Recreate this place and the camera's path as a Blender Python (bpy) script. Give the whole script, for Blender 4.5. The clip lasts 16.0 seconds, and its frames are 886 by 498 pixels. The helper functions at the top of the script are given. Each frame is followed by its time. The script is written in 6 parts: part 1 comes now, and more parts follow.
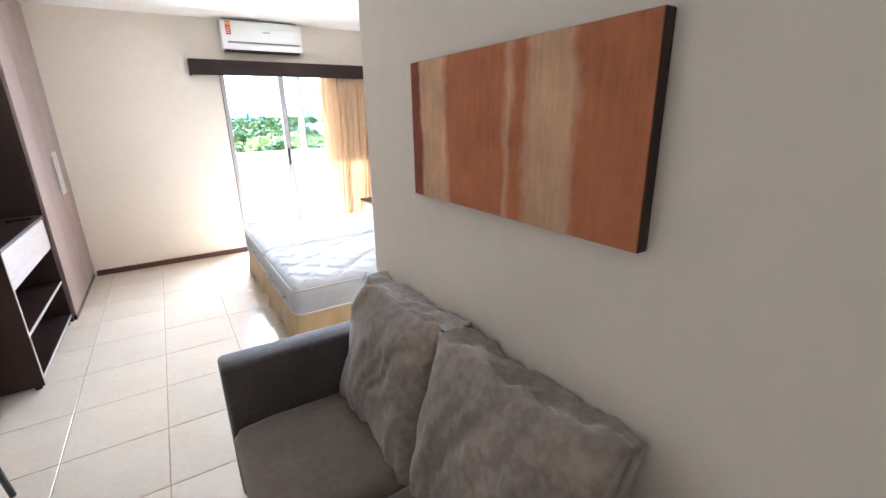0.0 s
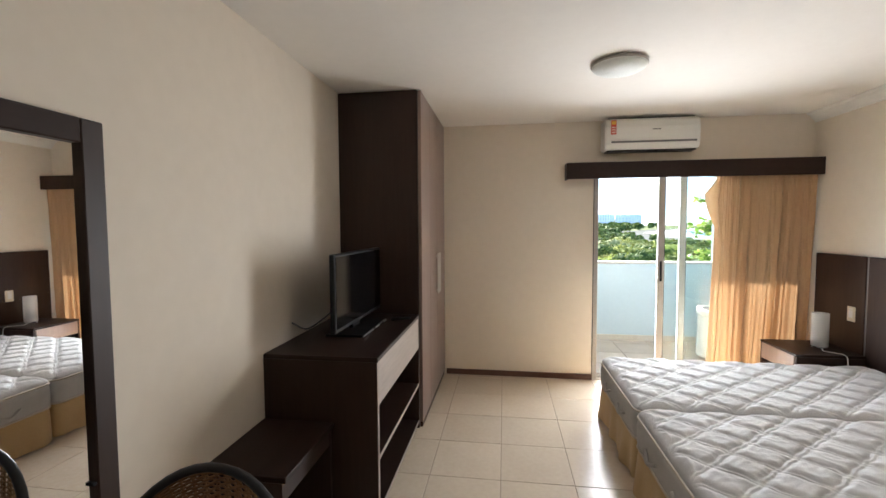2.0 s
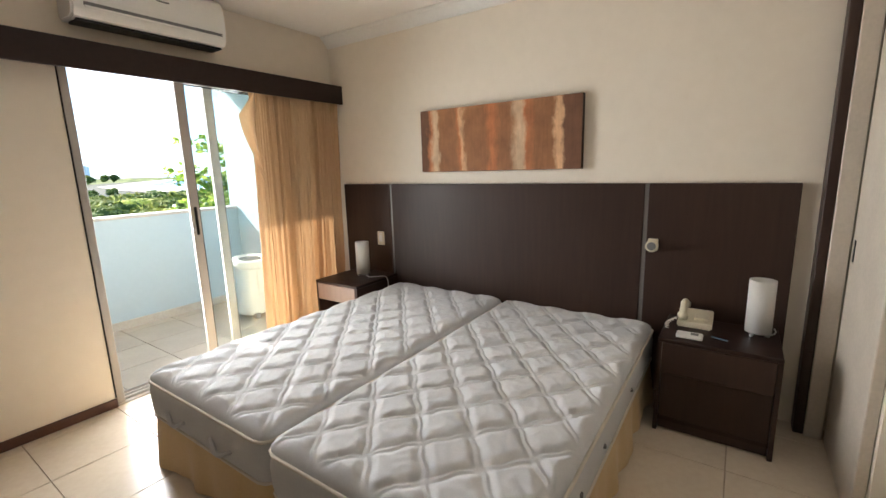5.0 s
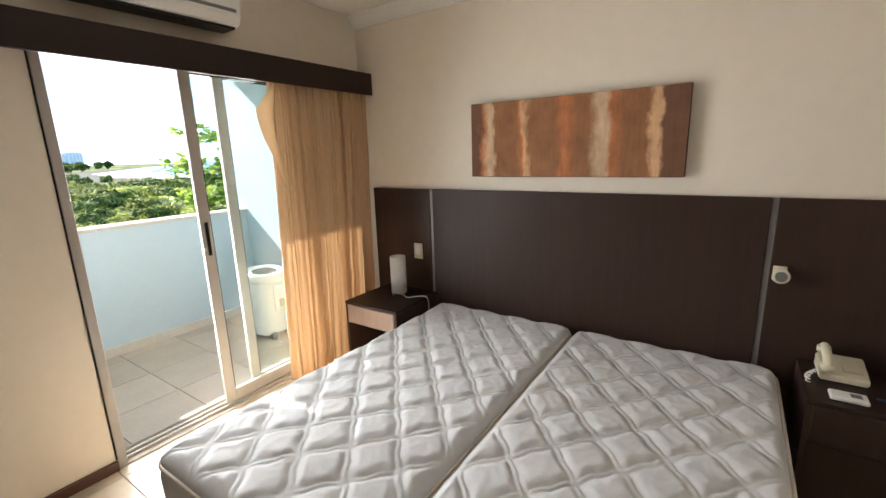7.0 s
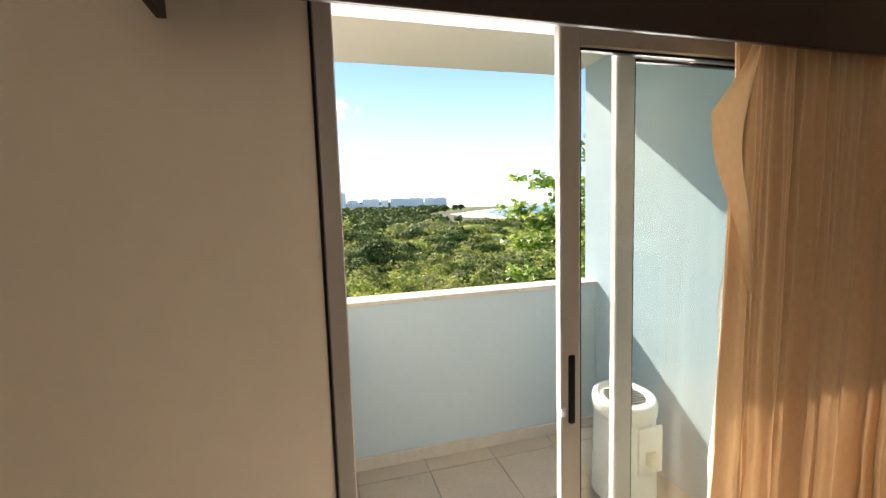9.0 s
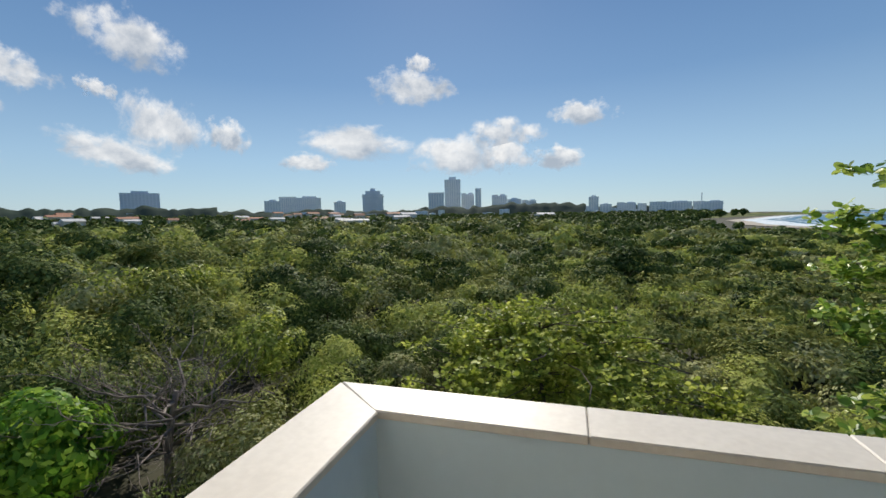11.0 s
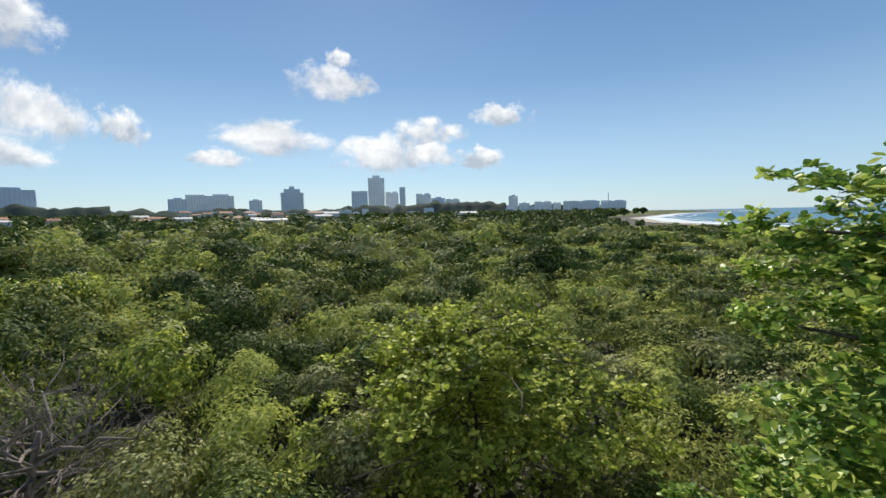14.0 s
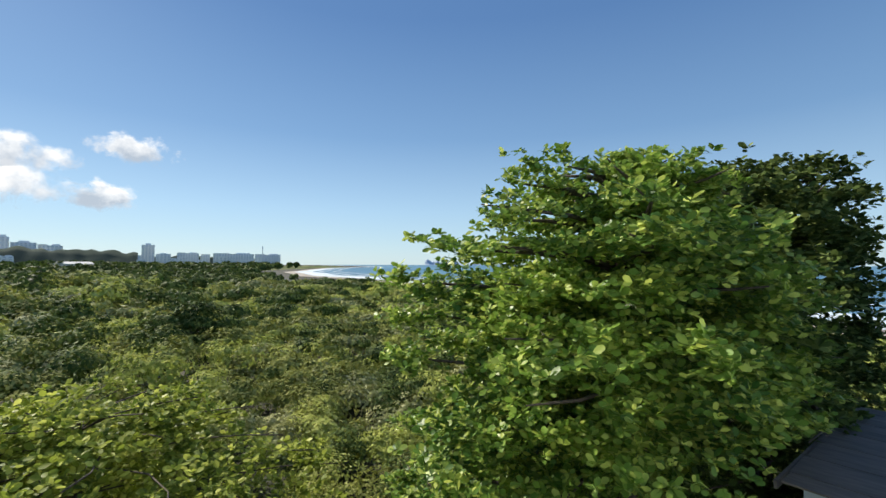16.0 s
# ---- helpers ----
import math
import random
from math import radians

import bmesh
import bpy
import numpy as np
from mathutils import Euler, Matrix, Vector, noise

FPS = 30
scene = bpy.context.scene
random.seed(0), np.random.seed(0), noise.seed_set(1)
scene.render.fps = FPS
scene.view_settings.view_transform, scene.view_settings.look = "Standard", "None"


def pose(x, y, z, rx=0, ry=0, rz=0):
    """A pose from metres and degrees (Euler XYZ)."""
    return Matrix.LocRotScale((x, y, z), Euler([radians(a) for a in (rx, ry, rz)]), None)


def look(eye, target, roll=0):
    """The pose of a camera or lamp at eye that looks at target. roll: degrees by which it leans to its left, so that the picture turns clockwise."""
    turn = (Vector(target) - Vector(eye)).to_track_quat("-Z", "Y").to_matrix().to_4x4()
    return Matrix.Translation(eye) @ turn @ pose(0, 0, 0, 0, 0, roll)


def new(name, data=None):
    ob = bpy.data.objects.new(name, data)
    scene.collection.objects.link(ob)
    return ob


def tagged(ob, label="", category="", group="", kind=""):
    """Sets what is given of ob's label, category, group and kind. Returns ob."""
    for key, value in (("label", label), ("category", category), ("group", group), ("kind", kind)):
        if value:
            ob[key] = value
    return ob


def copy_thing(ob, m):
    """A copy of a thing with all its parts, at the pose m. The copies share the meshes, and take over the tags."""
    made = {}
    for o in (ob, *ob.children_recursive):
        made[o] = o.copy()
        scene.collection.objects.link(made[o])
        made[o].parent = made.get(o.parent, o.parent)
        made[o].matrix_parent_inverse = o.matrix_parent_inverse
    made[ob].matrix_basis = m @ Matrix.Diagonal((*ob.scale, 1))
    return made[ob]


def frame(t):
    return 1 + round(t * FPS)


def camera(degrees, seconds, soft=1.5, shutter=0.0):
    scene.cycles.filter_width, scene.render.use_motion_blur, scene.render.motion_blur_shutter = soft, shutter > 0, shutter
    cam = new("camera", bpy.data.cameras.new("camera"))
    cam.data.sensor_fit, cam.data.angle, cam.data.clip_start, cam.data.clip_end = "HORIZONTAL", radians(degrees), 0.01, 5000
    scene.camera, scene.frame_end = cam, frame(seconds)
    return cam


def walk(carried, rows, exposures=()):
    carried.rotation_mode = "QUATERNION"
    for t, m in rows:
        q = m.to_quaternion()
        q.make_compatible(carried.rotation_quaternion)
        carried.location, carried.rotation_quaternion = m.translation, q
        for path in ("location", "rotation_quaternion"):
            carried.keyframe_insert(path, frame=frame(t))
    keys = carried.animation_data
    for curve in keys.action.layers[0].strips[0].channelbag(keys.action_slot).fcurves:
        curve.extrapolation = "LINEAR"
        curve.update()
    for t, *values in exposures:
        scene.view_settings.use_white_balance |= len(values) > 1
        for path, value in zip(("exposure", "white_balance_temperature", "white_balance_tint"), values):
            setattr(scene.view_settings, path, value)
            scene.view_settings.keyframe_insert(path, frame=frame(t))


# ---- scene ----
cam = camera(91.8, 16.0)
PATH = [
    (0, (-0.578, -0.554, 1.542), (0.44, 1.062, 0.949), -1.2),
    (0.5, (-0.655, -0.377, 1.591), (-0.121, 1.512, 1.208), -1.2),
    (1, (-0.725, -0.163, 1.598), (-0.594, 1.821, 1.38), -0.7),
    (1.5, (-0.759, 0.166, 1.567), (-0.91, 2.155, 1.432), -0.3),
    (2, (-0.793, 0.576, 1.563), (-1.075, 2.553, 1.453), -0.3),
    (2.5, (-0.826, 0.948, 1.558), (-1.063, 2.931, 1.453), -0.6),
    (3, (-0.778, 1.268, 1.525), (-0.682, 3.262, 1.402), -0.9),
    (3.5, (-0.694, 1.475, 1.524), (-0.067, 3.366, 1.354), -1.4),
    (4, (-0.634, 1.538, 1.523), (0.463, 3.19, 1.261), -1.7),
    (4.5, (-0.773, 1.779, 1.429), (0.713, 3.085, 1.133), -1.5),
    (4.7, (-0.787, 1.824, 1.419), (0.789, 3.012, 1.095), -1.6),
    (6.8, (-0.585, 2.381, 1.535), (1.093, 3.373, 1.084), -1.5),
    (7, (-0.548, 2.487, 1.552), (1.063, 3.589, 1.117), -1.8),
    (7.5, (-0.492, 2.86, 1.588), (0.913, 4.234, 1.216), -1.8),
    (8, (-0.302, 3.25, 1.589), (0.828, 4.87, 1.276), -1.9),
    (8.2, (-0.181, 3.354, 1.567), (0.801, 5.078, 1.314), -2.2),
    (8.5, (-0.095, 3.607, 1.548), (0.735, 5.413, 1.33), -1.8),
    (9, (0.077, 4.019, 1.622), (0.625, 5.933, 1.426), -1.8),
    (11.3, (0.646, 5.562, 1.656), (-0.13, 7.4, 1.515), -0.7),
    (11.5, (0.648, 5.604, 1.663), (-0.278, 7.371, 1.525), -0.6),
    (12, (0.637, 5.645, 1.693), (-0.549, 7.25, 1.558), -0.5),
    (12.5, (0.598, 5.805, 1.742), (-0.668, 7.348, 1.606), -0.6),
    (13, (0.6, 5.985, 1.741), (-0.514, 7.64, 1.598), -0.8),
    (13.5, (0.56, 6.13, 1.74), (-0.167, 7.986, 1.588), -1.0),
    (14, (0.47, 6.28, 1.739), (0.246, 8.261, 1.573), -1.1),
    (14.5, (0.41, 6.4, 1.738), (0.703, 8.373, 1.586), -0.9),
    (15, (0.35, 6.49, 1.737), (1.066, 8.354, 1.632), -0.6),
    (15.5, (0.3, 6.55, 1.736), (1.328, 8.266, 1.709), -0.6),
    (16, (0.26, 6.585, 1.736), (1.474, 8.172, 1.807), 0.1),
]
EXPOSURES = [(0, 3.85, 5000, 10), (0.5, 3.3, 5050, 10), (1, 2.8, 5500, 10), (2, 2.38, 6000, 10), (3.5, 2.36, 6300, 10), (4.5, 2.25, 6250, 10), (7, 2.02, 6300, 10), (8, 1.88, 6700, 10),
             (8.6, 1.6, 7000, 12), (9.2, 1.32, 7100, 14), (11.3, 0.0, 6500, 10), (13, 0.08, 6500, 10), (14.5, 0.36, 6600, 10), (16, 0.38, 6600, 10)]
walk(cam, [(t, look(eye, target, roll)) for t, eye, target, roll in PATH], EXPOSURES)

# ---- light: one sun and the sky ----
SUN_EL, SUN_AZ = radians(36.6), radians(16.5)  # azimuth counted from +y towards -x
world = bpy.data.worlds.new("sky")
scene.world = world
world.use_nodes = True
wn = world.node_tree
wn.nodes.clear()
sky = wn.nodes.new("ShaderNodeTexSky")
sky.sky_type, sky.sun_disc = "NISHITA", False
sky.sun_elevation, sky.sun_rotation = SUN_EL, -SUN_AZ
sky.altitude, sky.air_density, sky.dust_density, sky.ozone_density = 10, 1.0, 0.2, 3.0
bg = wn.nodes.new("ShaderNodeBackground")
bg.inputs["Strength"].default_value = 0.08
wout = wn.nodes.new("ShaderNodeOutputWorld")
tint = wn.nodes.new("ShaderNodeMix")
tint.data_type, tint.blend_type = "RGBA", "MULTIPLY"
tint.inputs["Factor"].default_value = 1.0
tint.inputs["B"].default_value = (0.90, 1.0, 1.06, 1)
wn.links.new(sky.outputs[0], tint.inputs["A"])
# thin even haze over the blue, paler towards the horizon
gen, sep_z, haze, haze_mix = (wn.nodes.new("ShaderNode" + n) for n in ("TexCoord", "SeparateXYZ", "ValToRGB", "Mix"))
haze.color_ramp.elements[0].position, haze.color_ramp.elements[0].color = 0.0, (0.46, 0.62, 0.72, 1)
haze.color_ramp.elements[1].position, haze.color_ramp.elements[1].color = 1.0, (0.06, 0.14, 0.34, 1)
for pos, col in ((0.12, (0.35, 0.53, 0.71, 1)), (0.28, (0.168, 0.315, 0.535, 1)), (0.5, (0.082, 0.188, 0.405, 1))):
    haze.color_ramp.elements.new(pos).color = col
wn.links.new(gen.outputs["Generated"], sep_z.inputs[0])
wn.links.new(sep_z.outputs["Z"], haze.inputs[0])
haze_gain = wn.nodes.new("ShaderNodeVectorMath")
haze_gain.operation = "SCALE"
haze_gain.inputs["Scale"].default_value = 12.5
wn.links.new(haze.outputs[0], haze_gain.inputs[0])
haze_mix.data_type = "RGBA"
haze_mix.inputs["Factor"].default_value = 0.7
wn.links.new(tint.outputs["Result"], haze_mix.inputs["A"])
wn.links.new(haze_gain.outputs[0], haze_mix.inputs["B"])
wn.links.new(haze_mix.outputs["Result"], bg.inputs[0])
wn.links.new(bg.outputs[0], wout.inputs[0])

sun_data = bpy.data.lights.new("sun", "SUN")
sun_data.energy, sun_data.angle, sun_data.color = 5.0, radians(0.6), (1.0, 0.93, 0.82)
sun = new("sun", sun_data)
SUN_DIR = Vector((-math.sin(SUN_AZ) * math.cos(SUN_EL), math.cos(SUN_AZ) * math.cos(SUN_EL), math.sin(SUN_EL)))
sun.matrix_world = look(SUN_DIR * 60, (0, 0, 0))

# the sky's light through the balcony door
door_light = bpy.data.lights.new("door_sky_light", "AREA")
door_light.shape, door_light.size, door_light.size_y, door_light.energy = "RECTANGLE", 1.1, 1.9, 18.5
door_light.color = (1.0, 0.97, 0.93)
door_light.spread = radians(140)
door_lamp = new("door_sky_light", door_light)
door_lamp.matrix_world = look((0.65, 5.2, 1.15), (0.05, 0.0, 0.9))


# ---- materials ----
def material(name, colour, rough=0.6, second=None, scale=6.0, fine=60.0, amount=0.5, bump=0.1, bump_scale=120.0, metal=0.0,
             stretch=(1, 1, 1), rnd=0.0, sheen=0.0, translucent=0.0, coat=0.0, spec=0.5, bump_dist=0.002):
    """A surface with colour variation at two sizes, uneven gloss and fine relief."""
    m = bpy.data.materials.new(name)
    m.use_nodes = True
    nt = m.node_tree
    nt.nodes.clear()
    N, L = nt.nodes.new, nt.links.new
    out, bs = N("ShaderNodeOutputMaterial"), N("ShaderNodeBsdfPrincipled")
    tc, mp = N("ShaderNodeTexCoord"), N("ShaderNodeMapping")
    mp.inputs["Scale"].default_value = stretch
    L(tc.outputs["Object"], mp.inputs[0])
    second = second or tuple(c * 0.78 for c in colour)
    n1, n2, n3 = N("ShaderNodeTexNoise"), N("ShaderNodeTexNoise"), N("ShaderNodeTexNoise")
    for n, s, d in ((n1, scale, 4), (n2, fine, 3), (n3, bump_scale, 3)):
        n.inputs["Scale"].default_value, n.inputs["Detail"].default_value = s, d
        L(mp.outputs[0], n.inputs["Vector"])
    add = N("ShaderNodeMath")
    add.operation = "ADD"
    L(n1.outputs[0], add.inputs[0])
    L(n2.outputs[0], add.inputs[1])
    ramp = N("ShaderNodeMapRange")
    ramp.inputs["From Min"].default_value, ramp.inputs["From Max"].default_value = 0.75, 1.25
    ramp.inputs["To Max"].default_value = amount
    L(add.outputs[0], ramp.inputs[0])
    mix = N("ShaderNodeMix")
    mix.data_type = "RGBA"
    mix.inputs["A"].default_value, mix.inputs["B"].default_value = (*colour, 1), (*second, 1)
    L(ramp.outputs[0], mix.inputs["Factor"])
    last = mix.outputs["Result"]
    if rnd:
        oi, hsv, mr = N("ShaderNodeObjectInfo"), N("ShaderNodeHueSaturation"), N("ShaderNodeMapRange")
        mr.inputs["To Min"].default_value, mr.inputs["To Max"].default_value = 1 - rnd, 1 + rnd
        L(oi.outputs["Random"], mr.inputs[0])
        L(mr.outputs[0], hsv.inputs["Value"])
        L(last, hsv.inputs["Color"])
        last = hsv.outputs[0]
    L(last, bs.inputs["Base Color"])
    rr = N("ShaderNodeMapRange")
    rr.inputs["To Min"].default_value, rr.inputs["To Max"].default_value = max(0.02, rough - 0.08), min(1, rough + 0.08)
    L(n1.outputs[0], rr.inputs[0])
    L(rr.outputs[0], bs.inputs["Roughness"])
    bs.inputs["Metallic"].default_value = metal
    bs.inputs["Specular IOR Level"].default_value = spec
    if sheen:
        bs.inputs["Sheen Weight"].default_value = sheen
    if coat:
        bs.inputs["Coat Weight"].default_value, bs.inputs["Coat Roughness"].default_value = coat, 0.12
    if bump:
        bp = N("ShaderNodeBump")
        bp.inputs["Strength"].default_value, bp.inputs["Distance"].default_value = bump, bump_dist
        L(n3.outputs[0], bp.inputs["Height"])
        L(bp.outputs[0], bs.inputs["Normal"])
    last = bs.outputs[0]
    if translucent:
        tr, ms = N("ShaderNodeBsdfTranslucent"), N("ShaderNodeMixShader")
        L(mix.outputs["Result"], tr.inputs[0])
        ms.inputs[0].default_value = translucent
        L(last, ms.inputs[1])
        L(tr.outputs[0], ms.inputs[2])
        last = ms.outputs[0]
    L(last, out.inputs[0])
    return m


def glass(name, tint, rough=0.0, clear=0.85):
    """Thin pane: mostly clear, with a mirror-like sheen."""
    m = bpy.data.materials.new(name)
    m.use_nodes = True
    nt = m.node_tree
    nt.nodes.clear()
    N, L = nt.nodes.new, nt.links.new
    out, tr, gl, ms, lw, pw, ma = (N("ShaderNodeOutputMaterial"), N("ShaderNodeBsdfTransparent"), N("ShaderNodeBsdfGlossy"),
                                   N("ShaderNodeMixShader"), N("ShaderNodeLayerWeight"), N("ShaderNodeMath"), N("ShaderNodeMath"))
    tr.inputs[0].default_value = (*tint, 1)
    gl.inputs["Roughness"].default_value = rough
    lw.inputs["Blend"].default_value = 0.5
    pw.operation, ma.operation = "POWER", "MULTIPLY_ADD"
    pw.inputs[1].default_value, ma.inputs[1].default_value, ma.inputs[2].default_value = 4.0, 0.8, 0.03
    L(lw.outputs["Facing"], pw.inputs[0])
    L(pw.outputs[0], ma.inputs[0])
    L(ma.outputs[0], ms.inputs[0])
    L(tr.outputs[0], ms.inputs[1])
    L(gl.outputs[0], ms.inputs[2])
    L(ms.outputs[0], out.inputs[0])
    return m


WALL = material("wall_paint", (0.79, 0.71, 0.595), 0.7, (0.74, 0.66, 0.545), 1.2, 14, 0.6, 0.12, 90)
CEIL = material("ceiling_paint", (0.84, 0.80, 0.74), 0.8, (0.80, 0.76, 0.70), 1.5, 20, 0.5, 0.1, 70)
TRIM_WHITE = material("white_plaster", (0.8, 0.78, 0.73), 0.6, None, 3, 40, 0.2, 0.05)
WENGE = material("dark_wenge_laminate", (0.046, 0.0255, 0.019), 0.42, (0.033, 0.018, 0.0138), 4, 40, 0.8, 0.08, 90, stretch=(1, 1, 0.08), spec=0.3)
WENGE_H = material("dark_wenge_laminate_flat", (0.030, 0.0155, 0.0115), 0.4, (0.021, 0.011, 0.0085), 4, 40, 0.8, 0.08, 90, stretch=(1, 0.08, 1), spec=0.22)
TAUPE = material("taupe_laminate", (0.29, 0.21, 0.178), 0.32, (0.24, 0.175, 0.148), 4, 50, 0.8, 0.06, 90, stretch=(1, 1, 0.08))
GREIGE = material("pale_grey_wood_laminate", (0.42, 0.36, 0.31), 0.42, (0.33, 0.28, 0.24), 5, 55, 0.8, 0.05, 90, stretch=(1, 0.1, 1))
BASEB = material("brown_baseboard", (0.10, 0.045, 0.03), 0.4, None, 6, 50, 0.8)
TILE = material("cream_ceramic_tile", (0.70, 0.61, 0.49), 0.22, (0.63, 0.53, 0.41), 3.0, 30, 0.7, 0.03, 25, rnd=0.035)
GROUT = material("grout", (0.42, 0.34, 0.26), 0.9, None, 10, 90, 0.6, 0.3)
BTILE = material("balcony_tile", (0.56, 0.48, 0.39), 0.4, (0.49, 0.41, 0.33), 4, 40, 0.8, 0.06, 50, rnd=0.05)
MARBLE = material("white_stone", (0.60, 0.57, 0.52), 0.45, (0.48, 0.45, 0.41), 5, 45, 0.6, 0.05, 60)
BLUE = material("pale_blue_render", (0.50, 0.62, 0.70), 0.8, (0.46, 0.58, 0.66), 1.6, 25, 0.5, 0.2, 140)
GREYBLUE = material("grey_blue_render", (0.52, 0.58, 0.62), 0.8, (0.47, 0.53, 0.57), 1.4, 25, 0.6, 0.2, 140)
ALU = material("white_aluminium", (0.40, 0.37, 0.33), 0.4, (0.35, 0.32, 0.29), 4, 60, 0.4, 0.03)
BLACK = material("black_plastic", (0.006, 0.006, 0.0065), 0.38, None, 6, 50, 0.4, 0.03, spec=0.2)
SCREEN = material("dark_screen", (0.004, 0.004, 0.0045), 0.1, None, 6, 50, 0.2, 0, spec=0.5)
WHITE_PL = material("white_plastic", (0.80, 0.79, 0.75), 0.35, (0.74, 0.73, 0.69), 5, 60, 0.4, 0.02)
CREAM_PL = material("aged_cream_plastic", (0.72, 0.66, 0.50), 0.4, None, 6, 60, 0.3, 0.03)
CHROME = material("brushed_steel", (0.62, 0.62, 0.62), 0.28, None, 8, 90, 0.3, 0.04, metal=1.0)
HANDLE = material("satin_silver_handle", (0.72, 0.70, 0.67), 0.35, None, 8, 90, 0.3, 0.02, metal=0.4)
MIRROR = material("mirror_silver", (0.92, 0.92, 0.92), 0.02, (0.92, 0.92, 0.92), 3, 30, 0.0, 0, metal=1.0)
MIRROR.node_tree.nodes["Principled BSDF"].inputs["Roughness"].default_value = 0.01
for _l in list(MIRROR.node_tree.nodes["Principled BSDF"].inputs["Roughness"].links):
    MIRROR.node_tree.links.remove(_l)
QUILT = material("quilted_white_fabric", (0.58, 0.58, 0.585), 0.85, (0.50, 0.50, 0.505), 7, 160, 0.6, 0.35, 420, sheen=0.2)
MATT_SIDE = material("grey_mattress_border", (0.50, 0.50, 0.50), 0.85, (0.44, 0.44, 0.44), 8, 120, 0.6, 0.3, 350)
PIPING = material("pale_piping", (0.62, 0.57, 0.49), 0.8, None, 9, 100, 0.4, 0.1)
SKIRT = material("golden_beige_cloth", (0.56, 0.40, 0.20), 0.75, (0.48, 0.33, 0.16), 6, 130, 0.6, 0.25, 300, sheen=0.15)
CURTAIN = material("gold_satin_curtain", (0.52, 0.33, 0.175), 0.5, (0.44, 0.26, 0.13), 5, 100, 0.6, 0.5, 70, sheen=0.25, translucent=0.17, stretch=(1, 1, 0.3))
LINING = material("white_curtain_lining", (0.82, 0.82, 0.80), 0.8, None, 6, 90, 0.3, 0.2, 250, translucent=0.4)
SUEDE = material("taupe_suede", (0.33, 0.265, 0.205), 0.85, (0.20, 0.155, 0.118), 5, 40, 1.0, 0.4, 200, sheen=0.35)
SUEDE_SEAT = material("olive_taupe_suede", (0.20, 0.158, 0.115), 0.9, (0.145, 0.112, 0.080), 4, 40, 0.9, 0.35, 220, sheen=0.3)
SUEDE_DARK = material("dark_suede_arm", (0.10, 0.082, 0.072), 0.9, (0.06, 0.05, 0.047), 5, 50, 0.9, 0.35, 220, sheen=0.35)
TUBE = material("black_painted_tube", (0.02, 0.02, 0.022), 0.4, None, 10, 90, 0.4, 0.05)
TABLE_TOP = material("slate_grey_tabletop", (0.055, 0.065, 0.075), 0.3, (0.045, 0.05, 0.06), 6, 60, 0.6, 0.04)
WICKER = material("honey_wicker", (0.30, 0.155, 0.06), 0.6, (0.19, 0.09, 0.035), 9, 120, 0.9, 0.3, 250)
SHADE = material("white_lamp_shade", (0.84, 0.82, 0.78), 0.6, None, 6, 80, 0.2, 0.05, translucent=0.3)
OPAL = material("opal_glass", (0.74, 0.76, 0.72), 0.55, None, 4, 40, 0.3, 0.0, spec=0.2)
STICKER_R = material("red_label", (0.62, 0.07, 0.03), 0.5, None, 20, 90, 0.4, 0.0)
STICKER_Y = material("yellow_label", (0.75, 0.48, 0.06), 0.5, None, 20, 90, 0.4, 0.0)
GREY_SLOT = material("grey_slot", (0.16, 0.16, 0.16), 0.5, None, 8, 60, 0.3, 0.0)
DOOR_GLASS = glass("clear_pane", (0.93, 0.96, 0.95))
GREEN_GLASS = glass("green_pane", (0.70, 0.94, 0.88))
CANVAS_EDGE = material("dark_canvas_edge", (0.035, 0.02, 0.014), 0.7, None, 8, 60, 0.4, 0.2)
STRIP = material("dull_metal_strip", (0.24, 0.23, 0.22), 0.4, None, 8, 90, 0.3, 0.02, metal=0.5)
CREAM_WOOD = material("cream_door_paint", (0.60, 0.53, 0.44), 0.5, None, 5, 60, 0.5, 0.05)


